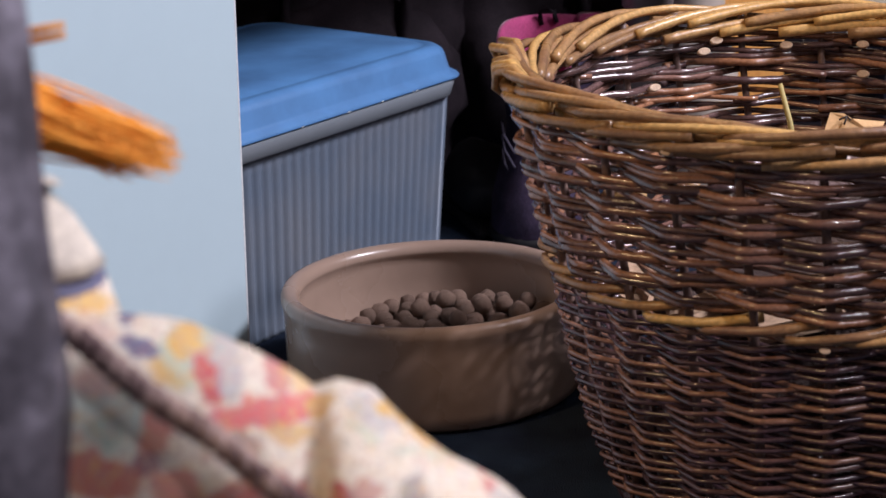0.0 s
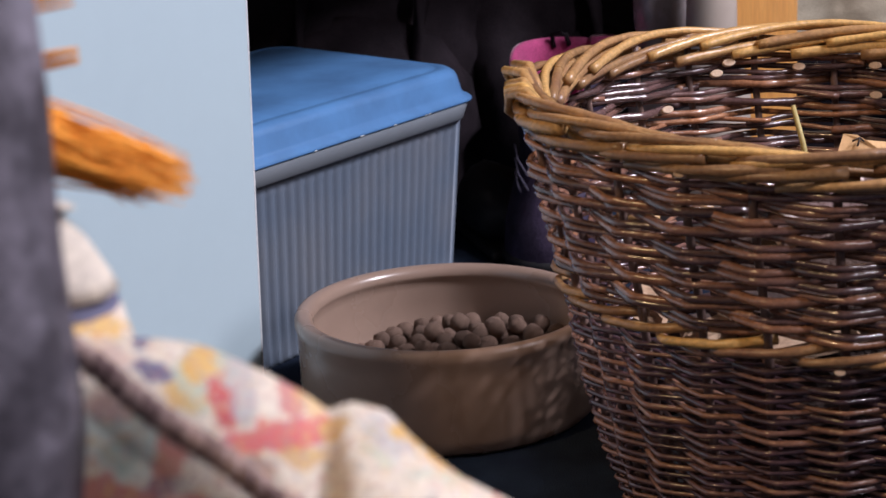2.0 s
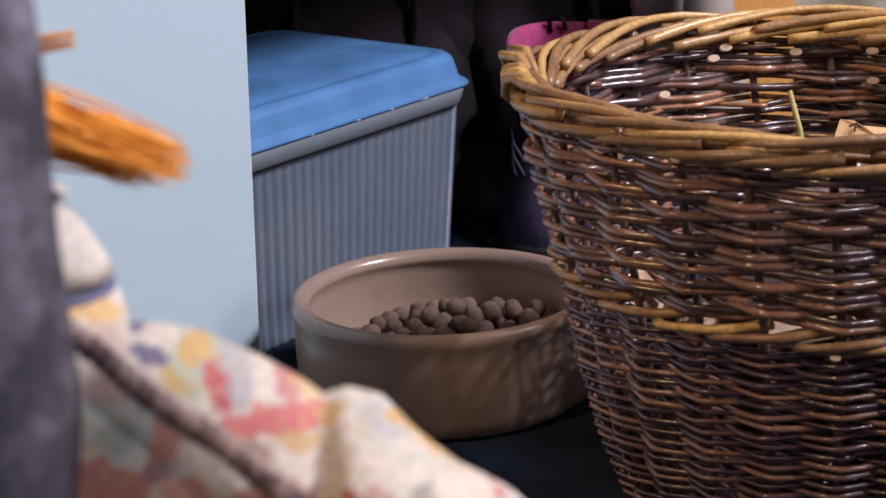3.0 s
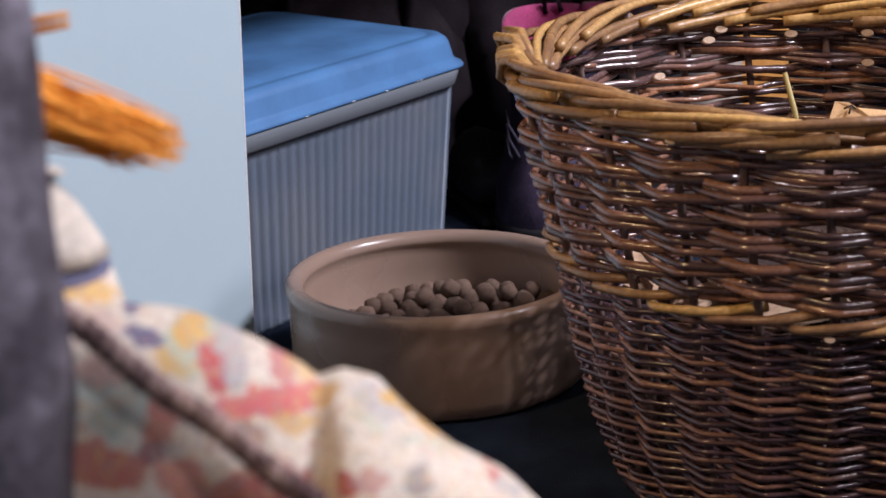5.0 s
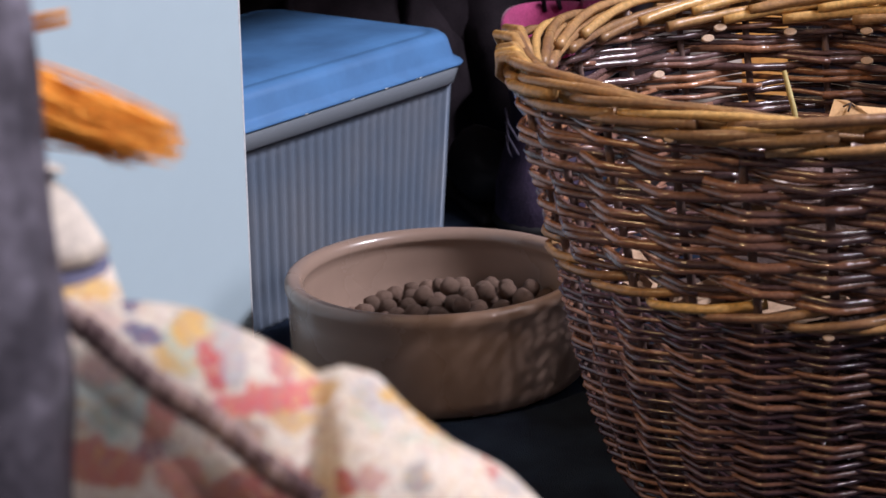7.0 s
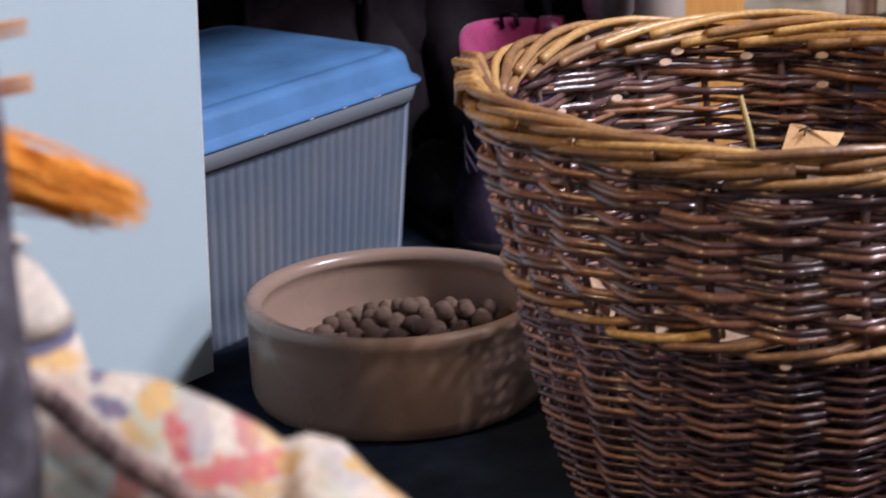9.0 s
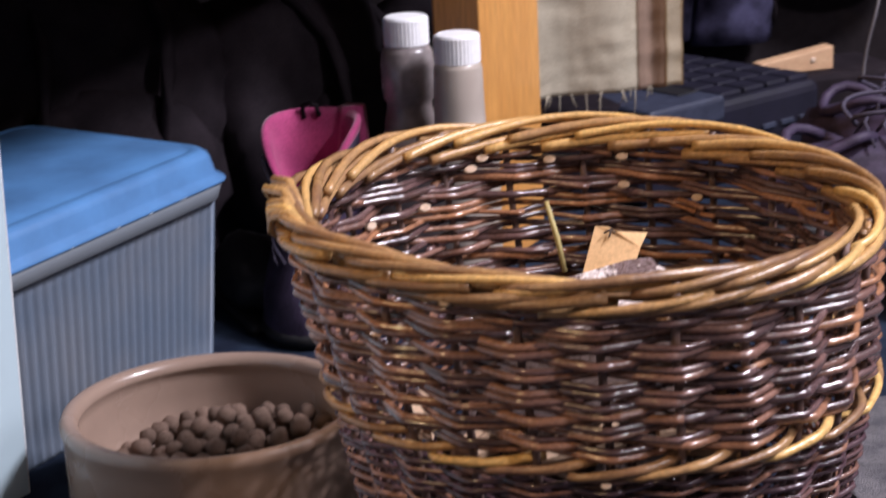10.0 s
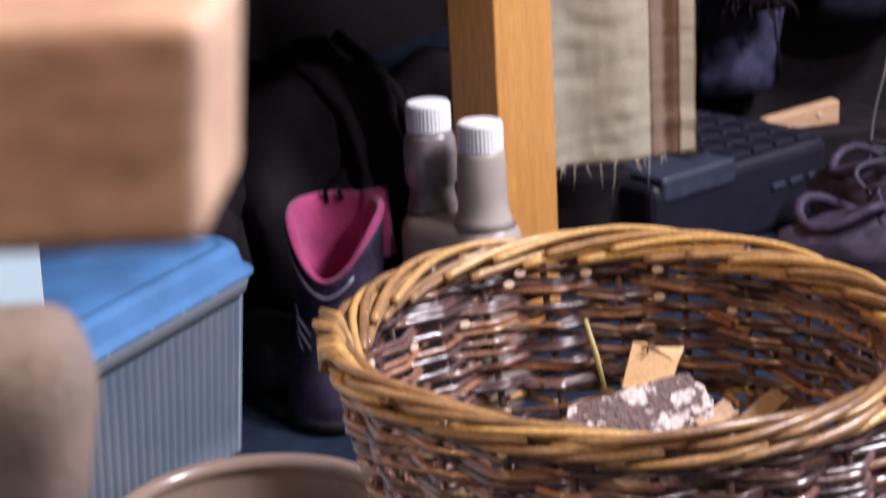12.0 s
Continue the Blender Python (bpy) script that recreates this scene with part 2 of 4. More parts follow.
        dot.inputs["To Max"].default_value = strength
        L.new(vo.outputs["Distance"], dot.inputs["Value"])
        over(dot.outputs["Result"], color)
    L.new(last, bs.inputs["Base Color"])
    bs.inputs["Roughness"].default_value = 0.85
    weft = N.new("ShaderNodeTexNoise")
    weft.inputs["Scale"].default_value = 900
    bp = N.new("ShaderNodeBump")
    bp.inputs["Strength"].default_value = 0.3
    bp.inputs["Distance"].default_value = 0.0005
    L.new(tc.outputs["Object"], weft.inputs["Vector"])
    L.new(weft.outputs["Fac"], bp.inputs["Height"])
    L.new(bp.outputs["Normal"], bs.inputs["Normal"])
    return m


M_CARPET = material("carpet", (0.020, 0.032, 0.056), 0.95, (0.010, 0.013, 0.026), 25, 900, 0.8, 0.9, spec=0.08, relief=0.002)
M_MAT = material("grey_mat", (0.17, 0.16, 0.17), 0.95, (0.08, 0.08, 0.09), 60, 700, 0.9, 0.9, spec=0.1, relief=0.003)
# near-black colour stands in for the gloom behind the table
M_WALL = material("shade_dark_wall", (0.021, 0.017, 0.019), 0.9, (0.012, 0.010, 0.011), 6, 90, 0.1, 0.6, spec=0.03)
# paint of the unseen room, kept dim to hold back bounced light
M_PAINT = material("dim_room_paint", (0.21, 0.19, 0.18), 0.8, (0.18, 0.16, 0.15), 4, 90, 0.2, 0.5)
M_PANEL = material("white_laminate", (0.465, 0.585, 0.635), 0.45, (0.44, 0.555, 0.61), 7, 60, 0.0, 0.5, spec=0.35, grain=0.03)
M_EDGE = material("white_edging", (0.66, 0.68, 0.69), 0.4, (0.55, 0.56, 0.56), 60, 300, 0.05, 0.5)
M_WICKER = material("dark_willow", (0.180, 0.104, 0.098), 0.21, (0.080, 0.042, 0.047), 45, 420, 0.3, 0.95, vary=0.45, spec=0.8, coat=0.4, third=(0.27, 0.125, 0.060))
# copy for the lower rods: the outer wall's shade put in as darker purple
M_WICKER_LOW = material("shaded_willow", (0.100, 0.055, 0.064), 0.20, (0.062, 0.031, 0.042), 45, 420, 0.3, 0.9, vary=0.4, spec=0.65, coat=0.25, third=(0.23, 0.115, 0.070))
M_STAKE = material("stake_willow", (0.19, 0.125, 0.105), 0.4, (0.10, 0.06, 0.055), 45, 420, 0.25, 0.9, vary=0.3, spec=0.4)
M_HONEY = material("honey_willow", (0.42, 0.245, 0.110), 0.30, (0.23, 0.120, 0.075), 40, 380, 0.25, 1.0, vary=0.28, spec=0.5, third=(0.54, 0.34, 0.12))
M_CUT = material("cut_willow", (0.62, 0.47, 0.35), 0.7, (0.42, 0.29, 0.20), 200, 900, 0.2, 0.6)
M_BOWL = material("stoneware", (0.370, 0.258, 0.200), 0.28, (0.31, 0.215, 0.168), 14, 200, 0.0, 0.5, spec=0.5, coat=0.3, grain=0.05)
M_KIBBLE = material("kibble", (0.25, 0.165, 0.125), 0.85, (0.14, 0.09, 0.07), 150, 700, 0.6, 0.8, vary=0.25, spec=0.2)
M_TUB = material("cloudy_plastic", (0.130, 0.168, 0.225), 0.40, (0.200, 0.212, 0.235), 14, 160, 0.0, 0.7, spec=0.4, grain=0.1)
M_TUBRIM = material("cloudy_plastic_rim", (0.33, 0.375, 0.42), 0.38, (0.28, 0.32, 0.365), 18, 160, 0.0, 0.4, grain=0.05)
M_LID = material("blue_plastic", (0.085, 0.215, 0.44), 0.40, (0.062, 0.152, 0.315), 22, 120, 0.0, 0.9, spec=0.35, grain=0.15)
M_PINE = material("varnished_pine", (0.62, 0.30, 0.085), 0.35, (0.50, 0.215, 0.055), 8, 60, 0.08, 0.7, stretch=(6, 6, 0.6), coat=0.2)
M_STOOL = material("planed_wood", (0.82, 0.57, 0.38), 0.55, (0.45, 0.24, 0.17), 26, 120, 0.15, 1.0, stretch=(1, 1.6, 1.6))
M_LINEN = material("unbleached_linen", (0.43, 0.385, 0.295), 0.9, (0.37, 0.32, 0.24), 30, 800, 0.5, 0.6, spec=0.1, relief=0.0008)
# brown for the towel's fold: its soft shadow put into the colour
M_FOLDSHADE = material("fold_shade", (0.225, 0.155, 0.115), 0.9, (0.17, 0.115, 0.085), 60, 800, 0.5, 0.6, spec=0.1, relief=0.0008)
M_CAP = material("white_cap", (0.86, 0.86, 0.87), 0.4, (0.82, 0.82, 0.83), 60, 200, 0.0, 0.2)
M_JUG = material("milky_jug", (0.46, 0.40, 0.345), 0.32, (0.34, 0.28, 0.24), 24, 90, 0.0, 0.7, spec=0.45, grain=0.08)
M_JUGDARK = material("smoky_jug", (0.27, 0.235, 0.23), 0.3, (0.14, 0.11, 0.11), 30, 90, 0.0, 0.9, spec=0.5)
M_PINK = material("pink_fleece", (0.38, 0.052, 0.155), 0.85, (0.25, 0.03, 0.105), 40, 500, 0.4, 0.8, spec=0.15, sheen=0.3)
M_PURPLE = material("plum_nylon", (0.058, 0.041, 0.078), 0.6, (0.014, 0.011, 0.022), 40, 400, 0.4, 0.9, spec=0.25)
M_GREYTRIM = material("grey_trim", (0.32, 0.30, 0.36), 0.5, (0.2, 0.19, 0.24), 60, 300, 0.1, 0.6)
M_BLACK = material("black_nylon", (0.022, 0.017, 0.021), 0.75, (0.010, 0.008, 0.010), 30, 500, 0.3, 0.8, spec=0.05)
M_SOLE = material("black_rubber", (0.015, 0.014, 0.016), 0.6, (0.01, 0.01, 0.01), 60, 400, 0.2, 0.6, spec=0.3)
M_CASE = material("navy_plastic", (0.015, 0.014, 0.026), 0.5, (0.008, 0.008, 0.014), 40, 300, 0.2, 0.8, spec=0.3)
M_CASE2 = material("slate_plastic", (0.045, 0.052, 0.082), 0.45, (0.022, 0.025, 0.042), 40, 300, 0.2, 0.9, spec=0.35)
M_DENIM = material("dark_denim", (0.085, 0.080, 0.150), 0.9, (0.006, 0.006, 0.012), 22, 500, 0.6, 1.0, spec=0.05)
M_NAVY = material("navy_wool", (0.016, 0.016, 0.028), 0.95, (0.005, 0.005, 0.008), 20, 500, 0.6, 1.0, spec=0.04)
M_OFFCUT = material("raw_pine", (0.60, 0.38, 0.22), 0.7, (0.48, 0.27, 0.15), 30, 200, 0.2, 0.7, stretch=(1, 5, 5))
M_BARK = material("weathered_bark", (0.17, 0.120, 0.118), 0.8, (0.72, 0.64, 0.62), 75, 300, 0.9, 0.9, patch=(0.54, 0.60), spec=0.2, relief=0.004)
# dark tone stands in for the shade inside the basket
M_LOG = material("shade_dark_log", (0.075, 0.052, 0.046), 0.85, (0.035, 0.024, 0.022), 40, 240, 0.9, 0.8, spec=0.15, relief=0.004)
M_CARD = material("torn_card", (0.72, 0.47, 0.25), 0.85, (0.62, 0.38, 0.19), 60, 400, 0.2, 0.5, spec=0.15)
M_INK = material("black_ink", (0.05, 0.035, 0.03), 0.8, None, 60, 400, 0, 0.2)
M_STRAW = material("straw", (0.46, 0.38, 0.16), 0.6, (0.35, 0.28, 0.1), 100, 600, 0.1, 0.6)
M_SPLIT = material("split_wood", (0.50, 0.34, 0.22), 0.75, (0.34, 0.21, 0.13), 40, 300, 0.4, 0.8, stretch=(1, 1, 6))
M_WIRE = material("grey_wire", (0.20, 0.19, 0.21), 0.4, (0.12, 0.11, 0.13), 60, 300, 0.05, 0.5)
M_LACE = material("plum_lace", (0.070, 0.062, 0.092), 0.8, (0.035, 0.03, 0.05), 90, 600, 0.4, 0.6, spec=0.2)
M_FLORAL = floral_material("floral_cotton")
M_PIPING = material("brown_piping", (0.075, 0.045, 0.048), 0.85, (0.42, 0.31, 0.28), 190, 900, 0.4, 0.9, spec=0.1)
M_HAIR = material("orange_yarn", (0.90, 0.40, 0.07), 0.7, (0.66, 0.22, 0.03), 90, 700, 0.3, 0.7, spec=0.2)
M_COLLAR = material("cream_cotton", (0.66, 0.59, 0.49), 0.9, (0.46, 0.41, 0.37), 110, 700, 0.4, 0.8, spec=0.1)
M_BAND = material("slate_ribbon", (0.10, 0.10, 0.17), 0.8, None, 60, 700, 0.2, 0.5)
M_BURLAP = material("burlap", (0.27, 0.20, 0.155), 0.95, (0.20, 0.165, 0.145), 45, 600, 0.8, 0.9, spec=0.05, relief=0.001)
# the pale second colour paints mottled highlights on the black leather
M_STRAP = material("black_leather_glints", (0.060, 0.054, 0.066), 0.42, (0.27, 0.25, 0.30), 26, 300, 0.2, 1.0, patch=(0.40, 0.62))

# ---------- the room ----------
tagged(solo("floor", box_mesh("floor", -2.2, 2.6, -2.6, 2.6, -0.05, 0.0, M_CARPET, 0), (0, 0, 0), "dark teal short-pile carpet floor", "floor"), kind="structure")
tagged(solo("ceiling", box_mesh("ceiling", -2.2, 2.6, -2.6, 2.6, 2.4, 2.45, M_PAINT, 0), (0, 0, 0), "unseen plain room ceiling in dim paint", "ceiling"), kind="structure")
# the north wall takes the shade-dark colour instead of the paint
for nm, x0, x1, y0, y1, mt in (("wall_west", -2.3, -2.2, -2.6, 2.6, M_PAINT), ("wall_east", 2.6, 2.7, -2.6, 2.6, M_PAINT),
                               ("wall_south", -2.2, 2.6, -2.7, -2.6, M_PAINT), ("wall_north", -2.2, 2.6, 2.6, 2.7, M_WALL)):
    tagged(solo(nm, box_mesh(nm, x0, x1, y0, y1, 0, 2.4, mt, 0), (0, 0, 0), "unseen plain room wall", "wall"), kind="structure")


def room_turn():
    return math.degrees(math.atan2(E1.y, E1.x))


TURN = room_turn()      # local x runs along the table, local y away from its front

# added backdrop that closes the space; its shade is in the colour
tagged(solo("wall_back", box_mesh("wall_back", -1.6, 1.7, 0.80, 0.86, 0, 2.4, M_WALL, 0), (0.263, 0.445, 0), "added wall behind the low table, coloured dark for shade", "wall", turn=TURN), kind="structure")

# grey mat beside the basket
solo("door_mat", box_mesh("door_mat", -0.30, 0.26, -0.22, 0.22, 0.0, 0.006, M_MAT, 0.002), (0.70, -0.17, 0), "speckled grey ribbed mat on the carpet", "mat")

# ---------- white panel ----------
panel = thing("white_panel", (-0.126, 0.026, 0.0), "pale blue-white laminate board standing upright on edge", "board", turn=TURN)
lean = pose(0, 0, 0.008, 0, 2.2, 0)
part("face", box_mesh("face", -0.75, -0.0012, 0.0, 0.013, 0.0, 0.56, M_PANEL, 0.0008), panel, m=lean)
part("edging", box_mesh("edging", -0.0010, 0.0006, 0.0004, 0.0126, 0.0, 0.56, M_EDGE, 0.0003), panel, "worn white edging strip", m=lean)
for fx in (-0.08, -0.6):
    part("foot", box_mesh("foot", fx - 0.02, fx + 0.02, 0.001, 0.012, 0.0, 0.0078, M_SOLE, 0.001), panel, "small black foot")

# ---------- low pine table ----------
table = thing("pine_table", (0.263, 0.445, 0.0), "low varnished orange pine table with square legs", "table", turn=TURN)
part("tabletop", box_mesh("tabletop", -1.05, 0.40, -0.012, 0.75, 0.452, 0.48, M_PINE, 0.004), table)
part("rail", box_mesh("rail", -0.98, -0.001, 0.004, 0.026, 0.398, 0.4515, M_PINE, 0.002), table)
part("rail", box_mesh("rail", 0.109, 0.33, 0.004, 0.026, 0.398, 0.4515, M_PINE, 0.002), table)
part("leg", box_mesh("leg", 0.0, 0.128, 0.0, 0.047, 0.0, 0.4515, M_PINE, 0.002), table)
for lx, ly in ((-1.03, 0.0), (-1.03, 0.68), (0.30, 0.68)):
    part("leg", box_mesh("leg", lx, lx + 0.047, ly, ly + 0.047, 0.0, 0.4515, M_PINE, 0.002), table)
part("towel_rail", tube_mesh("towel_rail", [(0.110, 0.030, 0.441), (0.222, -0.104, 0.441)], 0.005, M_PINE, 8), table)


def hanging_cloth():
    """A creased linen towel with a frayed hem and a fold whose shadow is a brown stripe."""
    root = thing("linen_towel", (0.3376, 0.575, 0.0), "creased beige linen towel with brown shadowed fold hanging down", "towel", turn=3)
    W, Z0, Z1, nx, nz = 0.150, 0.131, 0.447, 60, 60

    def surf(u, w, off=0.0):
        x = u * W
        z = Z0 + (Z1 - Z0) * w
        y = 0.004 * math.sin(u * 9.0 + 1.2 * w) + 0.007 * math.exp(-((u - 0.80) / 0.05) ** 2)
        y += 0.0015 * noise.noise(Vector((u * 1.6, w * 24, 1.0))) * (1.15 - w) + 0.0012 * noise.noise(Vector((u * 3.0, w * 40, 2.0))) + 0.0012 * abs(noise.noise(Vector((u * 5 + w * 8, w * 15, 6.0)))) + 0.0006 * noise.noise(Vector((u * 14, w * 9, 4.0)))
        z += 0.002 * noise.noise(Vector((u * 9, 0.3, 2.0))) * (1 - w) + 0.006 * u * (1 - w) * 0.3
        return (x, y + off, z)
    for nm, u0, u1, mt, lab in (("cloth", 0.0, 0.69, M_LINEN, ""), ("stripe", 0.69, 0.89, M_FOLDSHADE, "brown stripe for the fold's soft shadow"), ("selvedge", 0.89, 1.0, M_LINEN, "")):
        n = max(6, int(nx * (u1 - u0)))
        verts, faces = [], []
        for side in (0.0, 0.0016):
            for i in range(n + 1):
                for j in range(nz + 1):
                    verts.append(surf(u0 + (u1 - u0) * i / n, j / nz, side))
        K = (n + 1) * (nz + 1)
        for i in range(n):
            for j in range(nz):
                a = i * (nz + 1) + j
                faces.append((a, a + nz + 1, a + nz + 2, a + 1))
                faces.append((K + a, K + a + 1, K + a + nz + 2, K + a + nz + 1))
        for i in range(n):
            a, b = i * (nz + 1), (i + 1) * (nz + 1)
            faces.append((a, K + a, K + b, b))
        for i in (0, n):
            for j in range(nz):
                a = i * (nz + 1) + j
                faces.append((a, a + 1, K + a + 1, K + a))
        part(nm, mesh_of(nm, verts, faces, mt), root, lab)
    for k in range(16):
        u = 0.03 + 0.94 * rnd.random()
        x, y, z = surf(u, 0)
        ln = rnd.uniform(0.006, 0.016) if k % 4 else rnd.uniform(0.022, 0.04)
        sw = rnd.uniform(-0.006, 0.006)
        part("thread", tube_mesh("thread", [(x, y, z + 0.002), (x + sw * 0.4, y - 0.001, z - ln * 0.5), (x + sw, y, z - ln)], 0.00045, M_LINEN, 4), root)


hanging_cloth()

# ---------- stoneware bowl and food ----------
bowl = lathe_mesh("bowl", [(0.0, 0.004), (0.072, 0.004), (0.076, 0.0), (0.092, 0.0), (0.0965, 0.004), (0.0985, 0.012), (0.0988, 0.05), (0.0990, 0.059),
                           (0.1003, 0.0625), (0.1003, 0.0665), (0.0985, 0.0695), (0.0955, 0.0704), (0.0915, 0.0692), (0.0893, 0.0668), (0.0884, 0.0640), (0.0884, 0.0622),
                           (0.0897, 0.0606), (0.0893, 0.055), (0.0885, 0.045), (0.087, 0.028), (0.082, 0.017), (0.072, 0.0115), (0.05, 0.010), (0.0, 0.010)], M_BOWL, 96)
solo("pet_bowl", bowl, (0, 0, 0), "round beige glazed stoneware pet bowl on carpet", "bowl")


def kibble_shapes(count):
    shapes = []
    for k in range(count):
        bm = bmesh.new()
        bmesh.ops.create_icosphere(bm, subdivisions=2, radius=1)
        for v in bm.verts:
            d = 1 + 0.16 * noise.noise(v.co * 1.4 + Vector((k * 4.0, 0, 0))) + 0.07 * noise.noise(v.co * 4 + Vector((0, k * 3.0, 0)))
            v.co *= d
            v.co.z *= 0.93
        me = bpy.data.meshes.new("kibble")
        bm.to_mesh(me)
        bm.free()
        me.materials.append(M_KIBBLE)
        me.shade_smooth()
        shapes.append(me)
    return shapes


def fill_bowl():
    shapes = kibble_shapes(6)
    placed = []
    tries = 0
    while len(placed) < 230 and tries < 16000:
        tries += 1
        a, q = rnd.uniform(0, 2 * math.pi), math.sqrt(rnd.random())
        r = rnd.uniform(0.0062, 0.0078)
        x, y = 0.078 * q * math.cos(a), 0.078 * q * math.sin(a)
        # heaped towards the back and the side under the basket
        if x < -0.046 + 0.15 * abs(y - 0.01) and rnd.random() < 0.985:
            continue
        z = 0.0102 + r * 0.86
        for (px_, py_, pz_, pr_) in placed:
            d2 = (px_ - x) ** 2 + (py_ - y) ** 2
            s = (r + pr_) * 0.93
            if d2 < s * s:
                z = max(z, pz_ + math.sqrt(s * s - d2))
        cap = 0.034 + 0.014 * math.exp(-((x - 0.03) ** 2 / 0.006 + (y - 0.03) ** 2 / 0.0016))
        if z + r > cap + 0.004 * rnd.random():
            continue
        placed.append((x, y, z, r))
    for i, (x, y, z, r) in enumerate(placed):
        ob = new("kibble", shapes[i % 6])
        ob.matrix_world = pose(x, y, z, rnd.uniform(0, 360), rnd.uniform(0, 360), rnd.uniform(0, 360)) @ Matrix.Scale(r, 4)
        tagged(ob, "round brown dry pet food pellet in bowl", "pet food", "kibble in the bowl")


fill_bowl()

# ---------- blue-lidded tub ----------


def rounded_rect(x0, x1, y0, y1, r, n=6):
    pts = []
    for cx, cy, a0 in ((x1 - r, y0 + r, -90), (x1 - r, y1 - r, 0), (x0 + r, y1 - r, 90), (x0 + r, y0 + r, 180)):
        for k in range(n + 1):
            a = math.radians(a0 + 90 * k / n)
            pts.append((cx + r * math.cos(a), cy + r * math.sin(a)))
    return pts


def loft(name, loops, material_, cap_last=True, cap_first=False):
    verts, faces = [], []
    n = len(loops[0])
    for lp in loops:
        verts += lp
    for i in range(len(loops) - 1):
        for k in range(n):
            k2 = (k + 1) % n
            faces.append((i * n + k, i * n + k2, (i + 1) * n + k2, (i + 1) * n + k))
    if cap_last:
        faces.append(tuple((len(loops) - 1) * n + k for k in range(n)))
    if cap_first:
        faces.append(tuple(reversed(range(n))))
    return mesh_of(name, verts, faces, material_)


def storage_tub():
    SK = 0.14     # the ends are not quite square to the front

    # local x along the long side, local y away from the front, corner at the lid's front end
    root = thing("storage_tub", (0.031, 0.270, 0.0), "cloudy ribbed plastic food tub with blue lid", "storage box", turn=TURN)
    L0, L1, Dp = -0.285, -0.002, 0.235
    nrib = 23
    loops = []
    for z in (0.0, 0.003, 0.03, 0.06, 0.09, 0.126, 0.135, 0.1395):
        t = z / 0.14
        y0 = 0.0235 - 0.013 * t
        y1, x1, x0 = Dp - 0.046 + 0.024 * t, L1 - 0.0055 + 0.0045 * t, L0 + 0.018 - 0.008 * t
        ribbed = 0.0 if z < 0.002 or z > 0.1345 else 1.0
        lp = []
        for k in range(nrib * 6 + 1):
            q = k / (nrib * 6)
            x = x0 + 0.012 + (x1 - x0 - 0.024) * q
            w = 0.5 + 0.5 * math.cos(2 * math.pi * q * nrib)
            lp.append((x, y0 + ribbed * 0.0030 * (1 - w ** 0.6), z))
        for k in range(7):
            a = math.radians(-90 + 90 * k / 6)
            lp.append((x1 - 0.012 + 0.012 * math.cos(a), y0 + 0.012 + 0.012 * math.sin(a), z))
        for k in range(61):
            q = k / 60
            w = 0.5 + 0.5 * math.cos(2 * math.pi * q * 10)
            lp.append((x1 - ribbed * 0.0030 * (1 - w ** 0.6), y0 + 0.014 + (y1 - y0 - 0.028) * q, z))
        lp += [(x1 - 0.004, y1 - 0.004, z), (x1 - 0.014, y1, z), (x0 + 0.014, y1, z), (x0 + 0.004, y1 - 0.004, z), (x0, y1 - 0.014, z), (x0, y0 + 0.014, z), (x0 + 0.004, y0 + 0.004, z)]
        loops.append([(x + SK * y, y, z_) for x, y, z_ in lp])
    part("body", loft("body", loops, M_TUB, True, True), root)
    rim = [[(p[0] + SK * p[1], p[1], z) for p in rounded_rect(L0 + d, L1 + 0.001 - d, 0.0010 + d, Dp - 0.012 - d, 0.016)]
           for d, z in ((0.009, 0.1395), (0.006, 0.1385), (0.0035, 0.1400), (0.0005, 0.1515), (0.0, 0.1530), (0.004, 0.1534))]
    part("rim", loft("rim", rim, M_TUBRIM, True, True), root, "smooth pale plastic rim band")
    lid = [[(p[0] + SK * p[1], p[1], z) for p in rounded_rect(L0 - 0.01 + d, L1 + 0.009 - d, d, Dp - d, r, 8)]
           for d, z, r in ((0.004, 0.1535, 0.020), (0.0005, 0.1528, 0.022), (0.0, 0.1542, 0.022), (0.0012, 0.1562, 0.022), (0.0050, 0.1585, 0.022), (0.0062, 0.1610, 0.022),
                           (0.0085, 0.1720, 0.022), (0.0100, 0.1755, 0.022), (0.0135, 0.1785, 0.022), (0.0185, 0.1795, 0.020), (0.0205, 0.1787, 0.020), (0.023, 0.1785, 0.020),
                           (0.025, 0.1798, 0.020), (0.05, 0.1808, 0.018), (0.085, 0.1812, 0.008))]
    top = part("lid", loft("lid", lid, M_LID), root, "mid-blue plastic lid with stepped edge")
    chips = random.Random(12)
    for k in range(5):
        x = chips.uniform(L0 + 0.08, L1)
        w = chips.uniform(0.0008, 0.0026)
        part("worn_chip", box_mesh("worn_chip", x - w, x + w, -0.0002, 0.0012, 0.1531, 0.1537, M_EDGE, 0.0003, 1), top, "white worn nick")


storage_tub()

# ---------- wicker basket ----------
NST = 24
U_SHIFT = 0.77
TUFT = 11.00
CUTS = ((16.5, 0.224), (16.3, 0.218), (18.65, 0.222), (18.65, 0.204), (19.8, 0.2), (15.4, 0.2), (17.55, 0.22), (14.2, 0.2), (12.55, 0.214))
OUTER_CUTS = ((7.89, 0.228), (6.06, 0.134))
PROFILE = ((0.0, 0.110), (0.012, 0.117), (0.045, 0.129), (0.085, 0.139), (0.12, 0.145), (0.155, 0.1495), (0.19, 0.1535), (0.225, 0.1555), (0.26, 0.158))


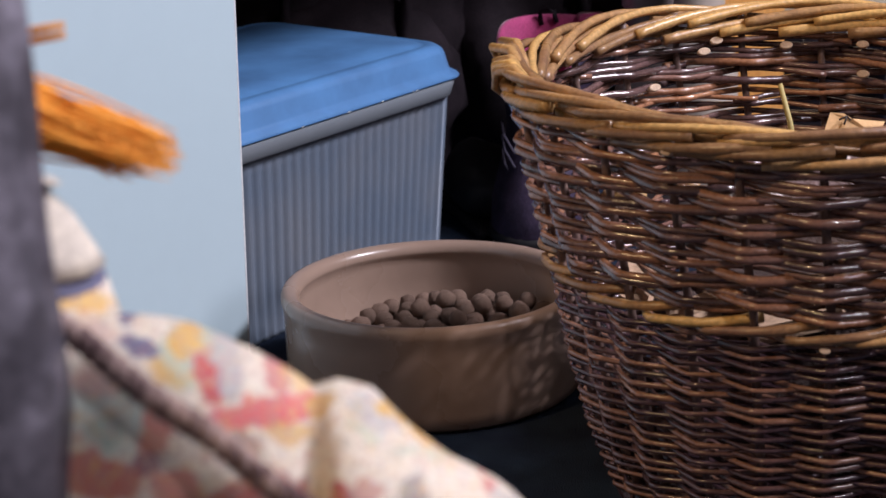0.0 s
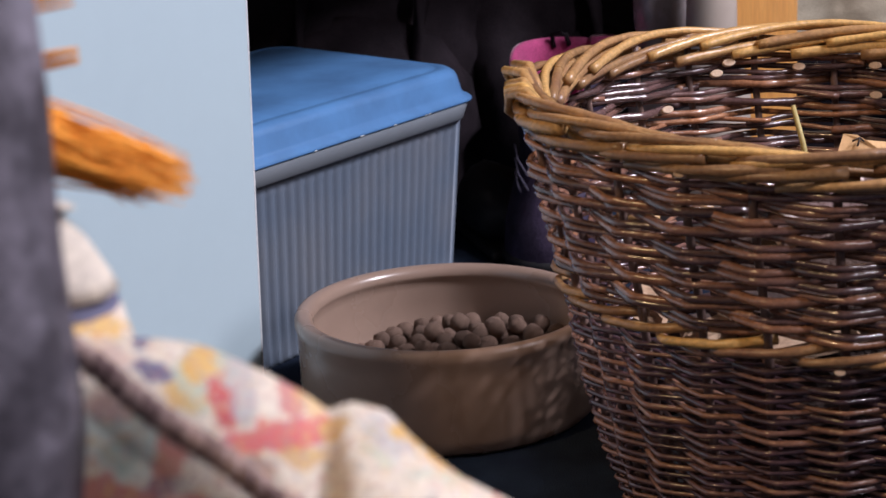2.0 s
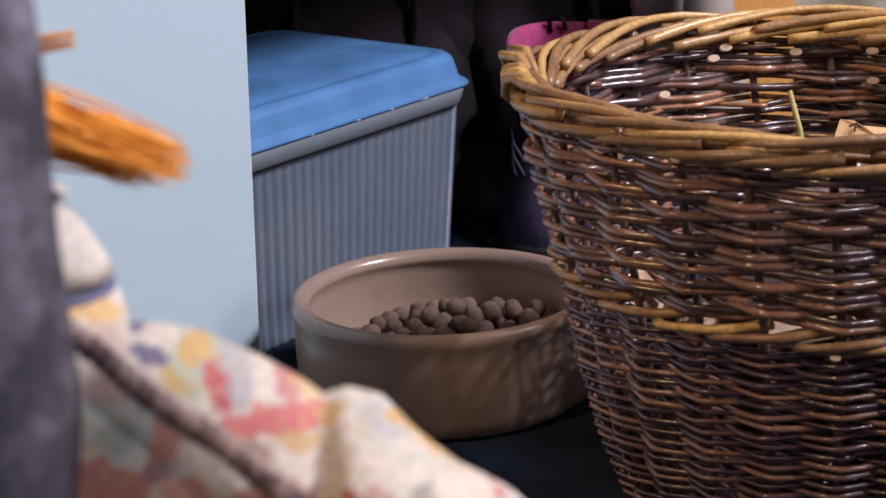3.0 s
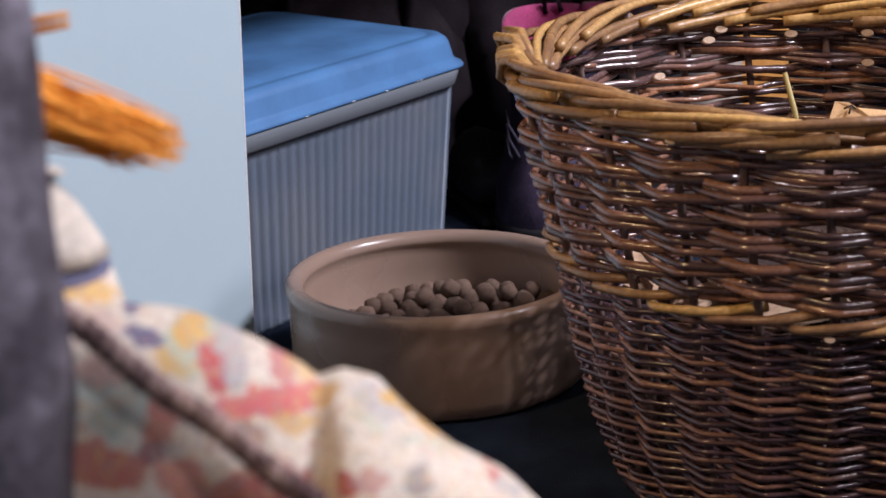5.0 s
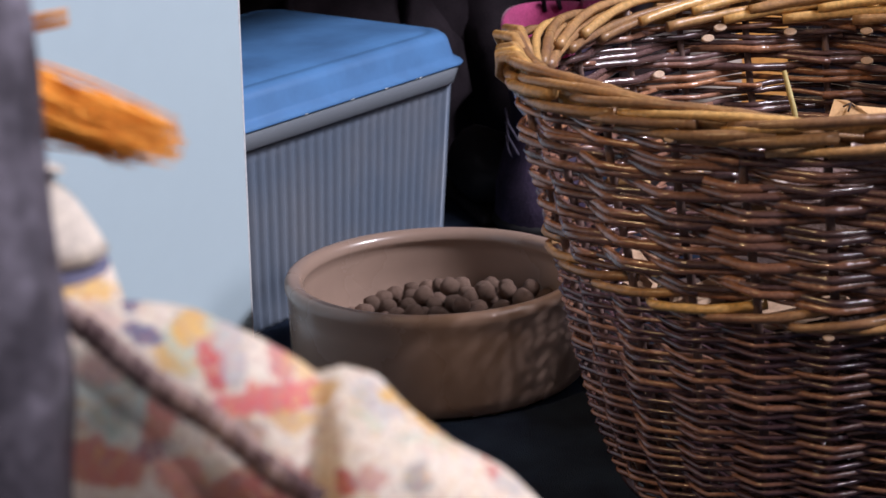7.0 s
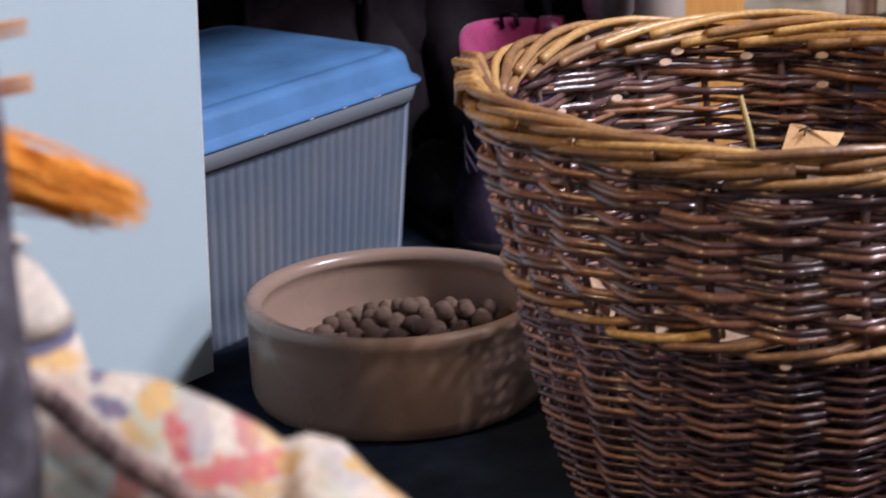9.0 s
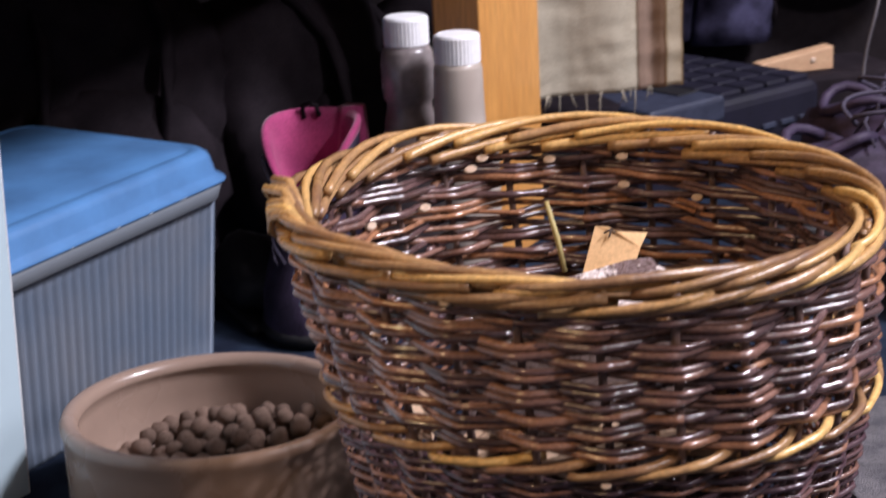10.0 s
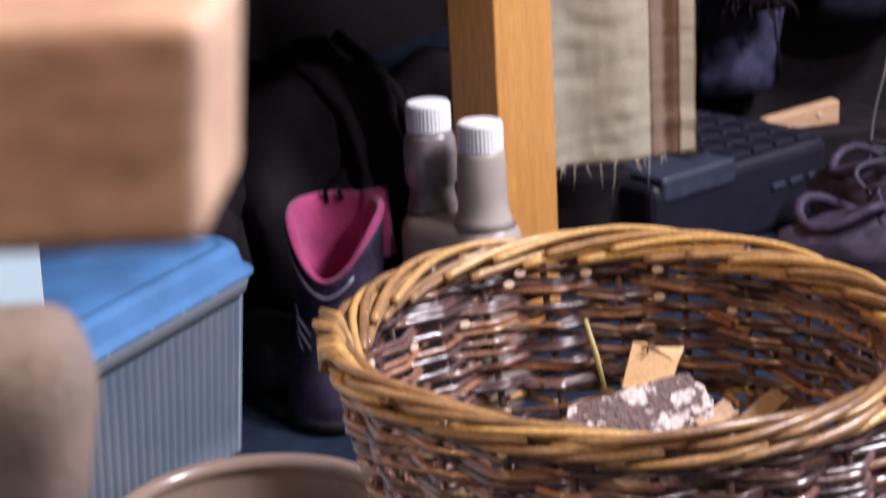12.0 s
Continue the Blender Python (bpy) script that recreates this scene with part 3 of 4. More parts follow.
def basket_radius(z):
    for (z0, r0), (z1, r1) in zip(PROFILE, PROFILE[1:]):
        if z <= z1:
            return r0 + (r1 - r0) * (z - z0) / (z1 - z0)
    return PROFILE[-1][1]


def on_basket(u, z, off=0.0):
    """The place at u stakes round (clockwise from above), height z, off metres outside the middle of the wall."""
    w = -2 * math.pi * (u + U_SHIFT) / NST
    w -= 0.09 * math.sin(w + 1.75)
    turn = (math.degrees(w) - 192) % 360
    turn = min(turn, 360 - turn)
    r = basket_radius(z) + off + 0.008 * math.exp(-(turn / 20.0) ** 2) * max(0.0, min(1.0, (z - 0.12) / 0.11))
    x, y = r * math.cos(w), r * math.sin(w)
    x += 0.006 * max(0.0, min(1.0, (0.215 - z) / 0.07))
    return (x, y, z * (1 + (-0.026 * x + 0.033 * y) / 0.247))


def rod(parent, name, mat_, f, u0, u1, r0, r1, steps=5, sides=6, label=""):
    n = max(4, int((u1 - u0) * steps))
    pts = [f(u0 + (u1 - u0) * i / n) for i in range(n + 1)]
    rad = [(r0 + (r1 - r0) * i / n) * (1 + 0.07 * math.sin(i * 1.7 + u0)) for i in range(n + 1)]
    part(name, tube_mesh(name, pts, rad, mat_, sides), parent, label)


def kink(v):
    """1 in front of a stake, -1 behind the next: straight runs with a bend at each stake."""
    return 0.93 * (1 - 2 * abs((v + 1) % 2 - 1)) + 0.07 * math.cos(math.pi * v)


def weave(root, z, r, mat_, amp, parity, seed, lengths=(5.0, 9.0), slant=0.0):
    """One round of rods, in front of every second stake and behind the others, pieced from several lengths."""
    rr = random.Random(seed)
    u0 = rr.uniform(0, 6)
    end = u0 + NST
    while u0 < end - 1.5:
        reach = min(rr.uniform(*lengths), end - u0)
        dz, ph = rr.uniform(-0.0006, 0.0006), rr.uniform(-0.08, 0.08)
        lean = rr.uniform(-0.0008, 0.0008) - slant
        k = rr.uniform(0.84, 1.18)

        def f(u):
            o = amp * kink(u + parity + ph)
            e = min(u - u0, u0 + reach - u)
            if e < 0.5:
                o = o - 0.0035 * (1 - e / 0.5)
            return on_basket(u, z + dz + lean * math.sin(math.pi * (u + parity)) + 0.0007 * noise.noise(Vector((u * 0.8, z * 500, seed * 1.3))), o)
        rod(root, "weaver", mat_, f, u0, u0 + reach + 0.35, r * k, r * k * 0.80, 10)
        u0 += reach


def wicker_basket():
    root = thing("wicker_basket", (0.212, -0.180, 0.0), "round brown woven willow log basket with thick rim", "basket")
    br = random.Random(31)
    base = lathe_mesh("base", [(0.0, 0.004), (0.10, 0.004), (0.112, 0.0), (0.115, 0.006), (0.10, 0.012), (0.0, 0.012)], M_WICKER_LOW, 32)
    part("base", base, root)
    for k in range(NST):
        j = br.uniform(-0.05, 0.05)
        part("stake", tube_mesh("stake", [on_basket(k + j * q / 6, 0.004 + 0.236 * q / 8, 0) for q in range(9)], [0.0027 * (1 - 0.02 * q) for q in range(9)], M_STAKE), root)
    # lower zone: single rods, rounds in turn before and behind; shade in their colour
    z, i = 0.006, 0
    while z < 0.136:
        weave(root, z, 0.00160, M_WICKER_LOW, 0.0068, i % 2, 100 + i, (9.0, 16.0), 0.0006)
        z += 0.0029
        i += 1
    # upper zone: two rods laid together, rounds in turn before and behind
    for i in range(11):
        z = 0.1490 + 0.0062 * i
        if i in (3, 8):
            weave(root, z, 0.0029, M_WICKER, 0.0074, i % 2, 400 + 3 * i)
        else:
            weave(root, z - 0.0020, 0.00240, M_WICKER, 0.0074, i % 2, 400 + 3 * i)
            weave(root, z + 0.0020, 0.00225, M_WICKER, 0.0068, i % 2, 401 + 3 * i)
    for q, z in enumerate((0.2165, 0.2195, 0.2225, 0.2255)):
        weave(root, z, 0.0020, M_WICKER, 0.0056, q % 2, 800 + q)
    # band of thick strokes at half height
    for k in range(NST):
        j = br.uniform(-0.12, 0.12)

        def f(u, k=k, j=j):
            e = (u - k - j) / 1.9
            o = -0.004 + 0.0125 * math.sin(min(1, e * 2.2) * math.pi / 2) - 0.013 * max(0, (e - 0.80) / 0.20) ** 1.5
            return on_basket(u, 0.1405 + 0.0044 - 0.0088 * e, o)
        rod(root, "wale_rod", M_HONEY, f, k + j, k + 1.9 + j, br.uniform(0.0026, 0.0031), 0.0021, 8)
    # border: rods turned down over one another
    for k in range(NST):
        j = br.uniform(-0.25, 0.25)
        lift = br.uniform(-0.0022, 0.0020)
        ln = br.uniform(2.9, 4.1)
        thick = br.uniform(0.0027, 0.0037)

        def f(u, k=k, j=j, lift=lift, ln=ln):
            e = (u - k - j) / ln
            off = -0.0095 + 0.0165 * (0.5 - 0.5 * math.cos(math.pi * min(1, e * 1.15))) - 0.006 * max(0, (e - 0.85) / 0.15) ** 2
            zz = 0.2325 + 0.0105 * math.sin(math.pi * min(1, 0.03 + e * 0.86)) + lift
            return on_basket(u, zz, off)
        rod(root, "border_rod", M_HONEY, f, k + j, k + j + ln, thick, thick * 0.68, 7)
        ln2 = br.uniform(2.0, 2.9)

        def g(u, k=k, j=j, lift=lift, ln2=ln2):
            e = (u - k - 0.5 - j) / ln2
            return on_basket(u, 0.2275 + 0.011 * e + 0.6 * lift, -0.0085 + 0.010 * e * e)
        rod(root, "border_rod", M_HONEY, g, k + 0.5 + j, k + 0.5 + ln2 + j, br.uniform(0.0027, 0.0038), 0.0024, 6)

        def h(u, k=k, j=j, lift=lift):
            e = (u - k + 0.3 + j) / 2.2
            return on_basket(u, 0.2355 - 0.009 * e + 0.7 * lift, 0.003 + 0.0052 * math.sin(math.pi * min(1.0, 0.1 + e)))
        rod(root, "border_rod", M_HONEY, h, k - 0.3 - j, k + 1.9 - j, br.uniform(0.0028, 0.0038), 0.0022, 6)
    # a tuft of bent rods that sticks out at the foremost bend of the rim
    for k in range(6):
        a = TUFT + 0.24 * k
        o = br.uniform(-0.003, 0.002)
        part("border_rod", tube_mesh("border_rod", [on_basket(a - 1.0, 0.222, -0.007), on_basket(a - 0.5, 0.238 + 0.001 * k, -0.003), on_basket(a - 0.05, 0.2470 + o, 0.003), on_basket(a + 0.2, 0.2445 + 2 * o, 0.0125 + o), on_basket(a + 0.35, 0.235 + 2 * o, 0.0125), on_basket(a + 0.5, 0.224, 0.006)],
                                     [0.0026, 0.0029, 0.0029, 0.0026, 0.0022, 0.0018], M_HONEY, 8), root)
    # pale slanting cuts of rod ends, inside and outside the wall
    for u, z, side in [(u, z, -1) for u, z in CUTS] + [(u, z, 1) for u, z in OUTER_CUTS]:
        c, a, n = Vector(on_basket(u, z, side * 0.0090)), Vector(on_basket(u + 0.2, z + 0.0006, side * 0.0098)), Vector(on_basket(u, z, side * 0.02))
        a, n = (a - c).normalized(), ((n - c).normalized() + Vector((0, 0, 0.5))).normalized()
        b = n.cross(a)
        verts = [tuple(c + n * h + a * (0.0040 if side < 0 else 0.0028) * w * math.cos(2 * math.pi * k / 14) + b * (0.0024 if side < 0 else 0.0017) * w * math.sin(2 * math.pi * k / 14)) for h, w in ((-0.003, 0.9), (0.0, 1.0), (0.0004, 0.85)) for k in range(14)]
        faces = [(r * 14 + k, r * 14 + (k + 1) % 14, r * 14 + 14 + (k + 1) % 14, r * 14 + 14 + k) for r in (0, 1) for k in range(14)]
        faces += [tuple(reversed(range(14))), tuple(range(28, 42))]
        part("cut_end", mesh_of("cut_end", verts, faces, M_CUT, False), root, "pale slanting cut willow end")


wicker_basket()


def kindling(name, label, size, place, rot, mat_, seed, category="firewood"):
    """A rough split: a bevelled prism with ragged faces."""
    bm = bmesh.new()
    bmesh.ops.create_cube(bm, size=1)
    bmesh.ops.subdivide_edges(bm, edges=bm.edges[:], cuts=4, use_grid_fill=True)
    for v in bm.verts:
        n = noise.noise_vector(v.co * 2.6 + Vector((seed, seed * 2, 0)))
        v.co += n * 0.13
        v.co = Vector((v.co.x * size[0], v.co.y * size[1], v.co.z * size[2]))
    me = bpy.data.meshes.new(name)
    bm.to_mesh(me)
    bm.free()
    me.materials.append(mat_)
    ob = new(name, me)
    ob.matrix_world = pose(*place, *rot)
    return tagged(ob, label, category, "kindling in the basket")


BX, BY = 0.212, -0.180
# unseen filling, so the gaps in the weave look black
kindling("log", "unseen log added in the wicker basket, coloured dark for shade", (0.15, 0.09, 0.09), (BX, BY - 0.005, 0.058), (0, 4, 20), M_LOG, 1)
kindling("log", "unseen log added in the wicker basket, coloured dark for shade", (0.14, 0.07, 0.07), (BX + 0.02, BY + 0.05, 0.10), (5, -4, -15), M_LOG, 2)
kindling("log", "unseen log added in the wicker basket, coloured dark for shade", (0.12, 0.06, 0.06), (BX - 0.005, BY - 0.055, 0.112), (0, 3, 8), M_LOG, 3)
for i, (dx, dy, z, a, s) in enumerate(((-0.066, -0.066, 0.128, 40, 0.06), (-0.030, -0.094, 0.128, 12, 0.05), (0.040, -0.098, 0.126, -14, 0.05), (-0.100, -0.02, 0.126, 78, 0.05))):
    kindling("kindling", "pale split kindling stick in wicker basket", (s, 0.015, 0.012), (BX + dx, BY + dy, z), (rnd.uniform(-15, 15), rnd.uniform(-8, 8), a), M_SPLIT, 10 + i)
kindling("bark_piece", "grey weathered plank end with white flecks in basket", (0.084, 0.042, 0.016), (BX + 0.022, BY + 0.058, 0.154), (26, -9, 5), M_BARK, 21, "bark")
kindling("kindling", "pale split kindling stick in wicker basket", (0.026, 0.013, 0.010), (BX + 0.064, BY + 0.044, 0.155), (20, -16, 25), M_SPLIT, 24)
kindling("kindling", "tan split kindling stick in wicker basket", (0.050, 0.014, 0.010), (BX + 0.090, BY + 0.045, 0.152), (10, -14, 35), M_SPLIT, 27)


def card_scrap():
    verts, faces = [], []
    out = ((-0.017, -0.012), (-0.009, 0.017), (-0.001, 0.0165), (0.004, 0.0135), (0.024, 0.0140), (0.019, 0.004), (0.013, -0.014))
    n = len(out)
    for t in (0.0, 0.0012):
        for x, z in out:
            verts.append((x, t + 8.0 * x * x + 4 * z * z, z))
    faces += [tuple(reversed(range(n))), tuple(range(n, 2 * n))]
    faces += [(k, (k + 1) % n, n + (k + 1) % n, n + k) for k in range(n)]
    root = thing("card_scrap", (BX + 0.036, BY + 0.090, 0.176), "torn scrap of tan card with black mark", "card")
    tilt = pose(0, 0, 0, -28, 4, -6)
    part("sheet", mesh_of("sheet", verts, faces, M_CARD, False), root, m=tilt)
    part("ink_mark", tube_mesh("ink_mark", [(-0.004, -0.0006, 0.012), (0.0005, -0.0004, 0.0145), (0.003, -0.0004, 0.012)], 0.0006, M_INK, 4), root, m=tilt)
    part("ink_mark", tube_mesh("ink_mark", [(0.0005, -0.0004, 0.0145), (-0.001, -0.0006, 0.009)], 0.0006, M_INK, 4), root, m=tilt)


card_scrap()
solo("straw", tube_mesh("straw", [(0, 0, 0), (-0.003, 0.006, 0.02), (-0.008, 0.012, 0.042)], [0.0016, 0.0018, 0.0014], M_STRAW), (BX + 0.006, BY + 0.085, 0.168), "bent yellow-green straw stalk in basket", "straw")
solo("straw", tube_mesh("straw", [(0, 0, 0.0016), (0.006, 0.004, 0.004), (0.012, 0.010, 0.0015)], 0.0009, M_STRAW, 5), (0.086, -0.262, 0), "short dry straw stalk on dark carpet", "straw")

# ---------- plastic bottles ----------


def screw_cap(parent, x, top):
    verts, faces, n = [], [], 72
    rows = ((0.0178, -0.025, 0), (0.0188, -0.0235, 1), (0.0188, -0.0030, 1), (0.0180, -0.0010, 0), (0.0160, 0.0, 0), (0.0, 0.0, 0))
    for r, z, ribs in rows:
        for k in range(n):
            w = r + (0.00025 if ribs and k % 2 else 0.0)
            verts.append((x + w * math.cos(2 * math.pi * k / n), w * math.sin(2 * math.pi * k / n), top + z))
    for i in range(len(rows) - 1):
        for k in range(n):
            k2 = (k + 1) % n
            faces.append((i * n + k, i * n + k2, (i + 1) * n + k2, (i + 1) * n + k))
    part("cap", mesh_of("cap", verts, faces, M_CAP, False), parent, "white ribbed screw cap")


def dosing_bottle():
    """One flat body with a plain neck and a smoky measuring chamber beside it."""
    root = thing("plastic_bottle", (0.222, 0.318, 0.0), "milky twin-neck plastic dosing bottle with white caps", "bottle", turn=126.7)

    def ring(x, r, z, n=40):
        return [(x + r * math.cos(2 * math.pi * k / n), r * math.sin(2 * math.pi * k / n), z) for k in range(n)]
    loops = []
    for z, inset in ((0.0, 0.006), (0.005, 0.001), (0.012, 0.0), (0.145, 0.0), (0.153, 0.0015), (0.159, 0.005), (0.163, 0.011), (0.1645, 0.018)):
        loops.append([(px_, py_, z) for px_, py_ in [tuple(w)[:2] for w in rounded_rect(-0.031 + inset, 0.085 - inset, -0.030 + inset, 0.030 - inset, 0.0285 - inset)]])
    part("body", loft("body", loops, M_JUG, True, True), root)
    part("neck", loft("neck", [ring(0, r, z) for r, z in ((0.027, 0.158), (0.0235, 0.166), (0.0213, 0.173), (0.0208, 0.182), (0.0200, 0.218), (0.0180, 0.226))], M_JUG, True, True), root)
    part("chamber", loft("chamber", [ring(0.0586, r, z) for r, z in ((0.0225, 0.158), (0.0215, 0.168), (0.0195, 0.178), (0.0190, 0.184), (0.0222, 0.189), (0.0228, 0.215), (0.0215, 0.226), (0.0180, 0.233))], M_JUGDARK, True, True), root, "smoky measuring chamber")
    screw_cap(root, 0.0, 0.2472)
    screw_cap(root, 0.0586, 0.2567)


dosing_bottle()

# ---------- snow boot ----------


def snow_boot():
    root = thing("snow_boot", (0.105, 0.352, 0.0), "dark plum snow boot with pink fleece lining", "boot", turn=-12)

    def ring(cx, cy, z, rx, ry, n=28, tx=0.0):
        return [(cx + rx * math.cos(2 * math.pi * k / n), cy + ry * math.sin(2 * math.pi * k / n), z + tx * math.cos(2 * math.pi * k / n)) for k in range(n)]
    def rim(a):
        d = (a + 1.75 + math.pi) % (2 * math.pi) - math.pi
        return 0.176 - 0.054 * math.exp(-(d / 0.95) ** 2)

    def cuff(r, q, low, grow=0.0, n=44):
        """A ring at q of the way from the height low to the cuff's slanting rim."""
        return [((r + grow * q) * math.cos(2 * math.pi * k / n) - 0.004, 0.006 + (r + 0.002 + grow * q) * math.sin(2 * math.pi * k / n), low + (rim(2 * math.pi * k / n) - low) * q) for k in range(n)]
    shaft = part("shaft", loft("shaft", [ring(-0.008, -0.01, 0.0, 0.040, 0.060, 44), ring(-0.008, -0.01, 0.012, 0.044, 0.066, 44), ring(-0.007, -0.006, 0.04, 0.044, 0.060, 44), ring(-0.004, 0.002, 0.07, 0.039, 0.050, 44),
                                 ring(-0.003, 0.006, 0.095, 0.036, 0.040, 44), cuff(0.037, 0.35, 0.10, 0.004), cuff(0.037, 0.7, 0.10, 0.004), cuff(0.037, 0.93, 0.10, 0.004), cuff(0.034, 0.94, 0.10, 0.004), cuff(0.030, 0.0, 0.09)], M_PURPLE, True, True), root)
    lining = part("lining", loft("lining", [cuff(0.0375, 0.90, 0.10, 0.004), cuff(0.0385, 0.97, 0.10, 0.004), cuff(0.0375, 1.02, 0.10, 0.004), cuff(0.034, 1.03, 0.10, 0.004), cuff(0.0315, 0.95, 0.10, 0.003), cuff(0.029, 0.5, 0.095, 0.002), cuff(0.026, 0.02, 0.095)], M_PINK, True), root, "bright pink fleece lining")
    part("tongue", loft("tongue", [[(0.028 + 0.016 * a * (1 - 0.3 * q), 0.030 + 0.008 * b + q * 0.010, 0.125 + q * 0.055) for a, b in ((-0.7, -1), (0.7, -1), (1, 0), (0.7, 1), (-0.7, 1), (-1, 0))] for q in (0, 0.5, 0.9, 1.0)], M_PINK, True, True), root, "pink fleece tongue")
    part("pull_loop", tube_mesh("pull_loop", [(-0.014, 0.040, 0.170), (-0.015, 0.039, 0.181), (-0.009, 0.038, 0.184), (-0.003, 0.038, 0.182), (-0.001, 0.040, 0.172)], 0.0022, M_BLACK), lining, "black webbing pull loop")
    edge = []
    for k in range(15):
        a = math.radians(195 + 7 * k)
        edge.append((0.0420 * math.cos(a) - 0.004, 0.006 + 0.0440 * math.sin(a), rim(a) - 0.014))
    part("trim_stripe", tube_mesh("trim_stripe", edge, 0.0013, M_GREYTRIM, 5), shaft, "pale grey reflective stripe")
    for z in (0.090, 0.078, 0.066):
        part("lace", tube_mesh("lace", [(-0.040, -0.020, z + 0.010), (-0.036, -0.033, z), (-0.026, -0.044, z - 0.012)], 0.0011, M_LACE, 5), shaft, "pale grey lace")
    part("sole", loft("sole", [ring(-0.008, -0.01, -0.0, 0.043, 0.064), ring(-0.008, -0.01, 0.010, 0.047, 0.069), ring(-0.008, -0.01, 0.014, 0.044, 0.065)], M_SOLE, True, True), root)


snow_boot()

# ---------- dark bags under the table ----------


def rucksack(place, size, seed, label, turn):
    root = thing("rucksack", place, label, "bag", "bags under the table", turn)
    part("body", blob_mesh("body", size, M_BLACK, 4, 0.22, 1.6, seed, 0.75), root, m=pose(0, 0, size[2] * 0.75))
    part("pocket", blob_mesh("pocket", (size[0] * 0.7, size[1] * 0.35, size[2] * 0.5), M_BLACK, 3, 0.15, 2.0, seed + 4), root, m=pose(0, -size[1] * 0.85, size[2] * 0.6))
    for sx in (-0.35, 0.35):
        pts = [(size[0] * sx + 0.01 * math.sin(k), -size[1] * (0.2 + 0.9 * math.sin(math.pi * k / 8)), size[2] * (1.75 - 1.5 * k / 8)) for k in range(9)]
        part("strap", tube_mesh("strap", pts, 0.007, M_BLACK, 6), root, "black webbing strap")
    return root


rucksack((-0.10, 0.56, 0.0), (0.16, 0.10, 0.17), 3, "black nylon rucksack slumped beneath the pine table", 20)
rucksack((0.10, 0.66, 0.0), (0.13, 0.10, 0.15), 8, "black nylon rucksack slumped beneath the pine table", 50)
rucksack((0.28, 0.80, 0.0), (0.13, 0.10, 0.12), 13, "black nylon rucksack slumped beneath the pine table", 65)
shoe = thing("black_shoe", (0.052, 0.405, 0.0), "black rubber shoe lying on the carpet", "shoe", turn=15)
part("upper", blob_mesh("upper", (0.035, 0.075, 0.035), M_SOLE, 3, 0.18, 1.7, 5, 0.6), shoe, m=pose(0, 0, 0.032))
part("sole", box_mesh("sole", -0.033, 0.033, -0.075, 0.072, 0.0, 0.012, M_SOLE, 0.005), shoe)

# ---------- tool cases and clutter past the table ----------


def grid_case():
    root = thing("tool_case", (0.452, 0.618, 0.0), "dark navy tool case with slate end and padded grid lid", "case", turn=31)
    shell = part("shell", box_mesh("shell", 0.0, 0.285, 0.0, 0.205, 0.0, 0.091, M_CASE, 0.012, 3), root)
    part("end_panel", box_mesh("end_panel", 0.012, 0.126, -0.003, 0.190, 0.070, 0.099, M_CASE2, 0.006, 3), root, "slate blue plastic end panel")
    # raised black patch; its colour stands in for a recess's shade
    part("recess_shade", box_mesh("recess_shade", 0.088, 0.118, 0.030, 0.085, 0.0985, 0.1005, M_SOLE, 0.001), root, "black patch for the shade in a finger recess")
    for i in range(4):
        for j in range(5):
            part("pad", box_mesh("pad", 0.1325 + 0.0365 * i, 0.1655 + 0.0365 * i, 0.010 + 0.038 * j, 0.0445 + 0.038 * j, 0.089, 0.0975, M_CASE, 0.003), root)
    for i in range(3):
        part("latch", box_mesh("latch", 0.185 + 0.030 * i, 0.206 + 0.030 * i, -0.0028, 0.0004, 0.050, 0.056, M_CASE2, 0.001), shell, "small grey latch tab")


grid_case()
solo("dark_crate", box_mesh("dark_crate", -0.07, 0.07, -0.07, 0.07, 0.0, 0.10, M_BLACK, 0.006), (0.37, 0.72, 0), "black plastic crate beside the tool case", "crate", turn=10)
solo("dark_crate", box_mesh("dark_crate", -0.10, 0.10, -0.05, 0.06, 0.0, 0.0785, M_BLACK, 0.006), (0.725, 0.885, 0), "black plastic crate under the pine offcut", "crate", turn=10)
offcut = box_mesh("board", -0.050, 0.045, -0.010, 0.010, 0.0, 0.026, M_OFFCUT, 0.002)
for v in offcut.vertices:
    if v.co.z > 0.01:
        v.co.z -= 0.10 * (0.045 - v.co.x) + 0.002 * math.sin(v.co.x * 90)
plank = thing("wood_offcut", (0.700, 0.865, 0.079), "raw pine offcut with a knot lying on the tool case", "wood", turn=10)
part("board", offcut, plank)
part("knot", lathe_mesh("knot", [(0.0, 0.0012), (0.0032, 0.0010), (0.0038, 0.0), (0.0, -0.001)], M_CUT, 14), plank, "pale round knot", m=pose(0.018, -0.010, 0.013, 90, 0, 0))


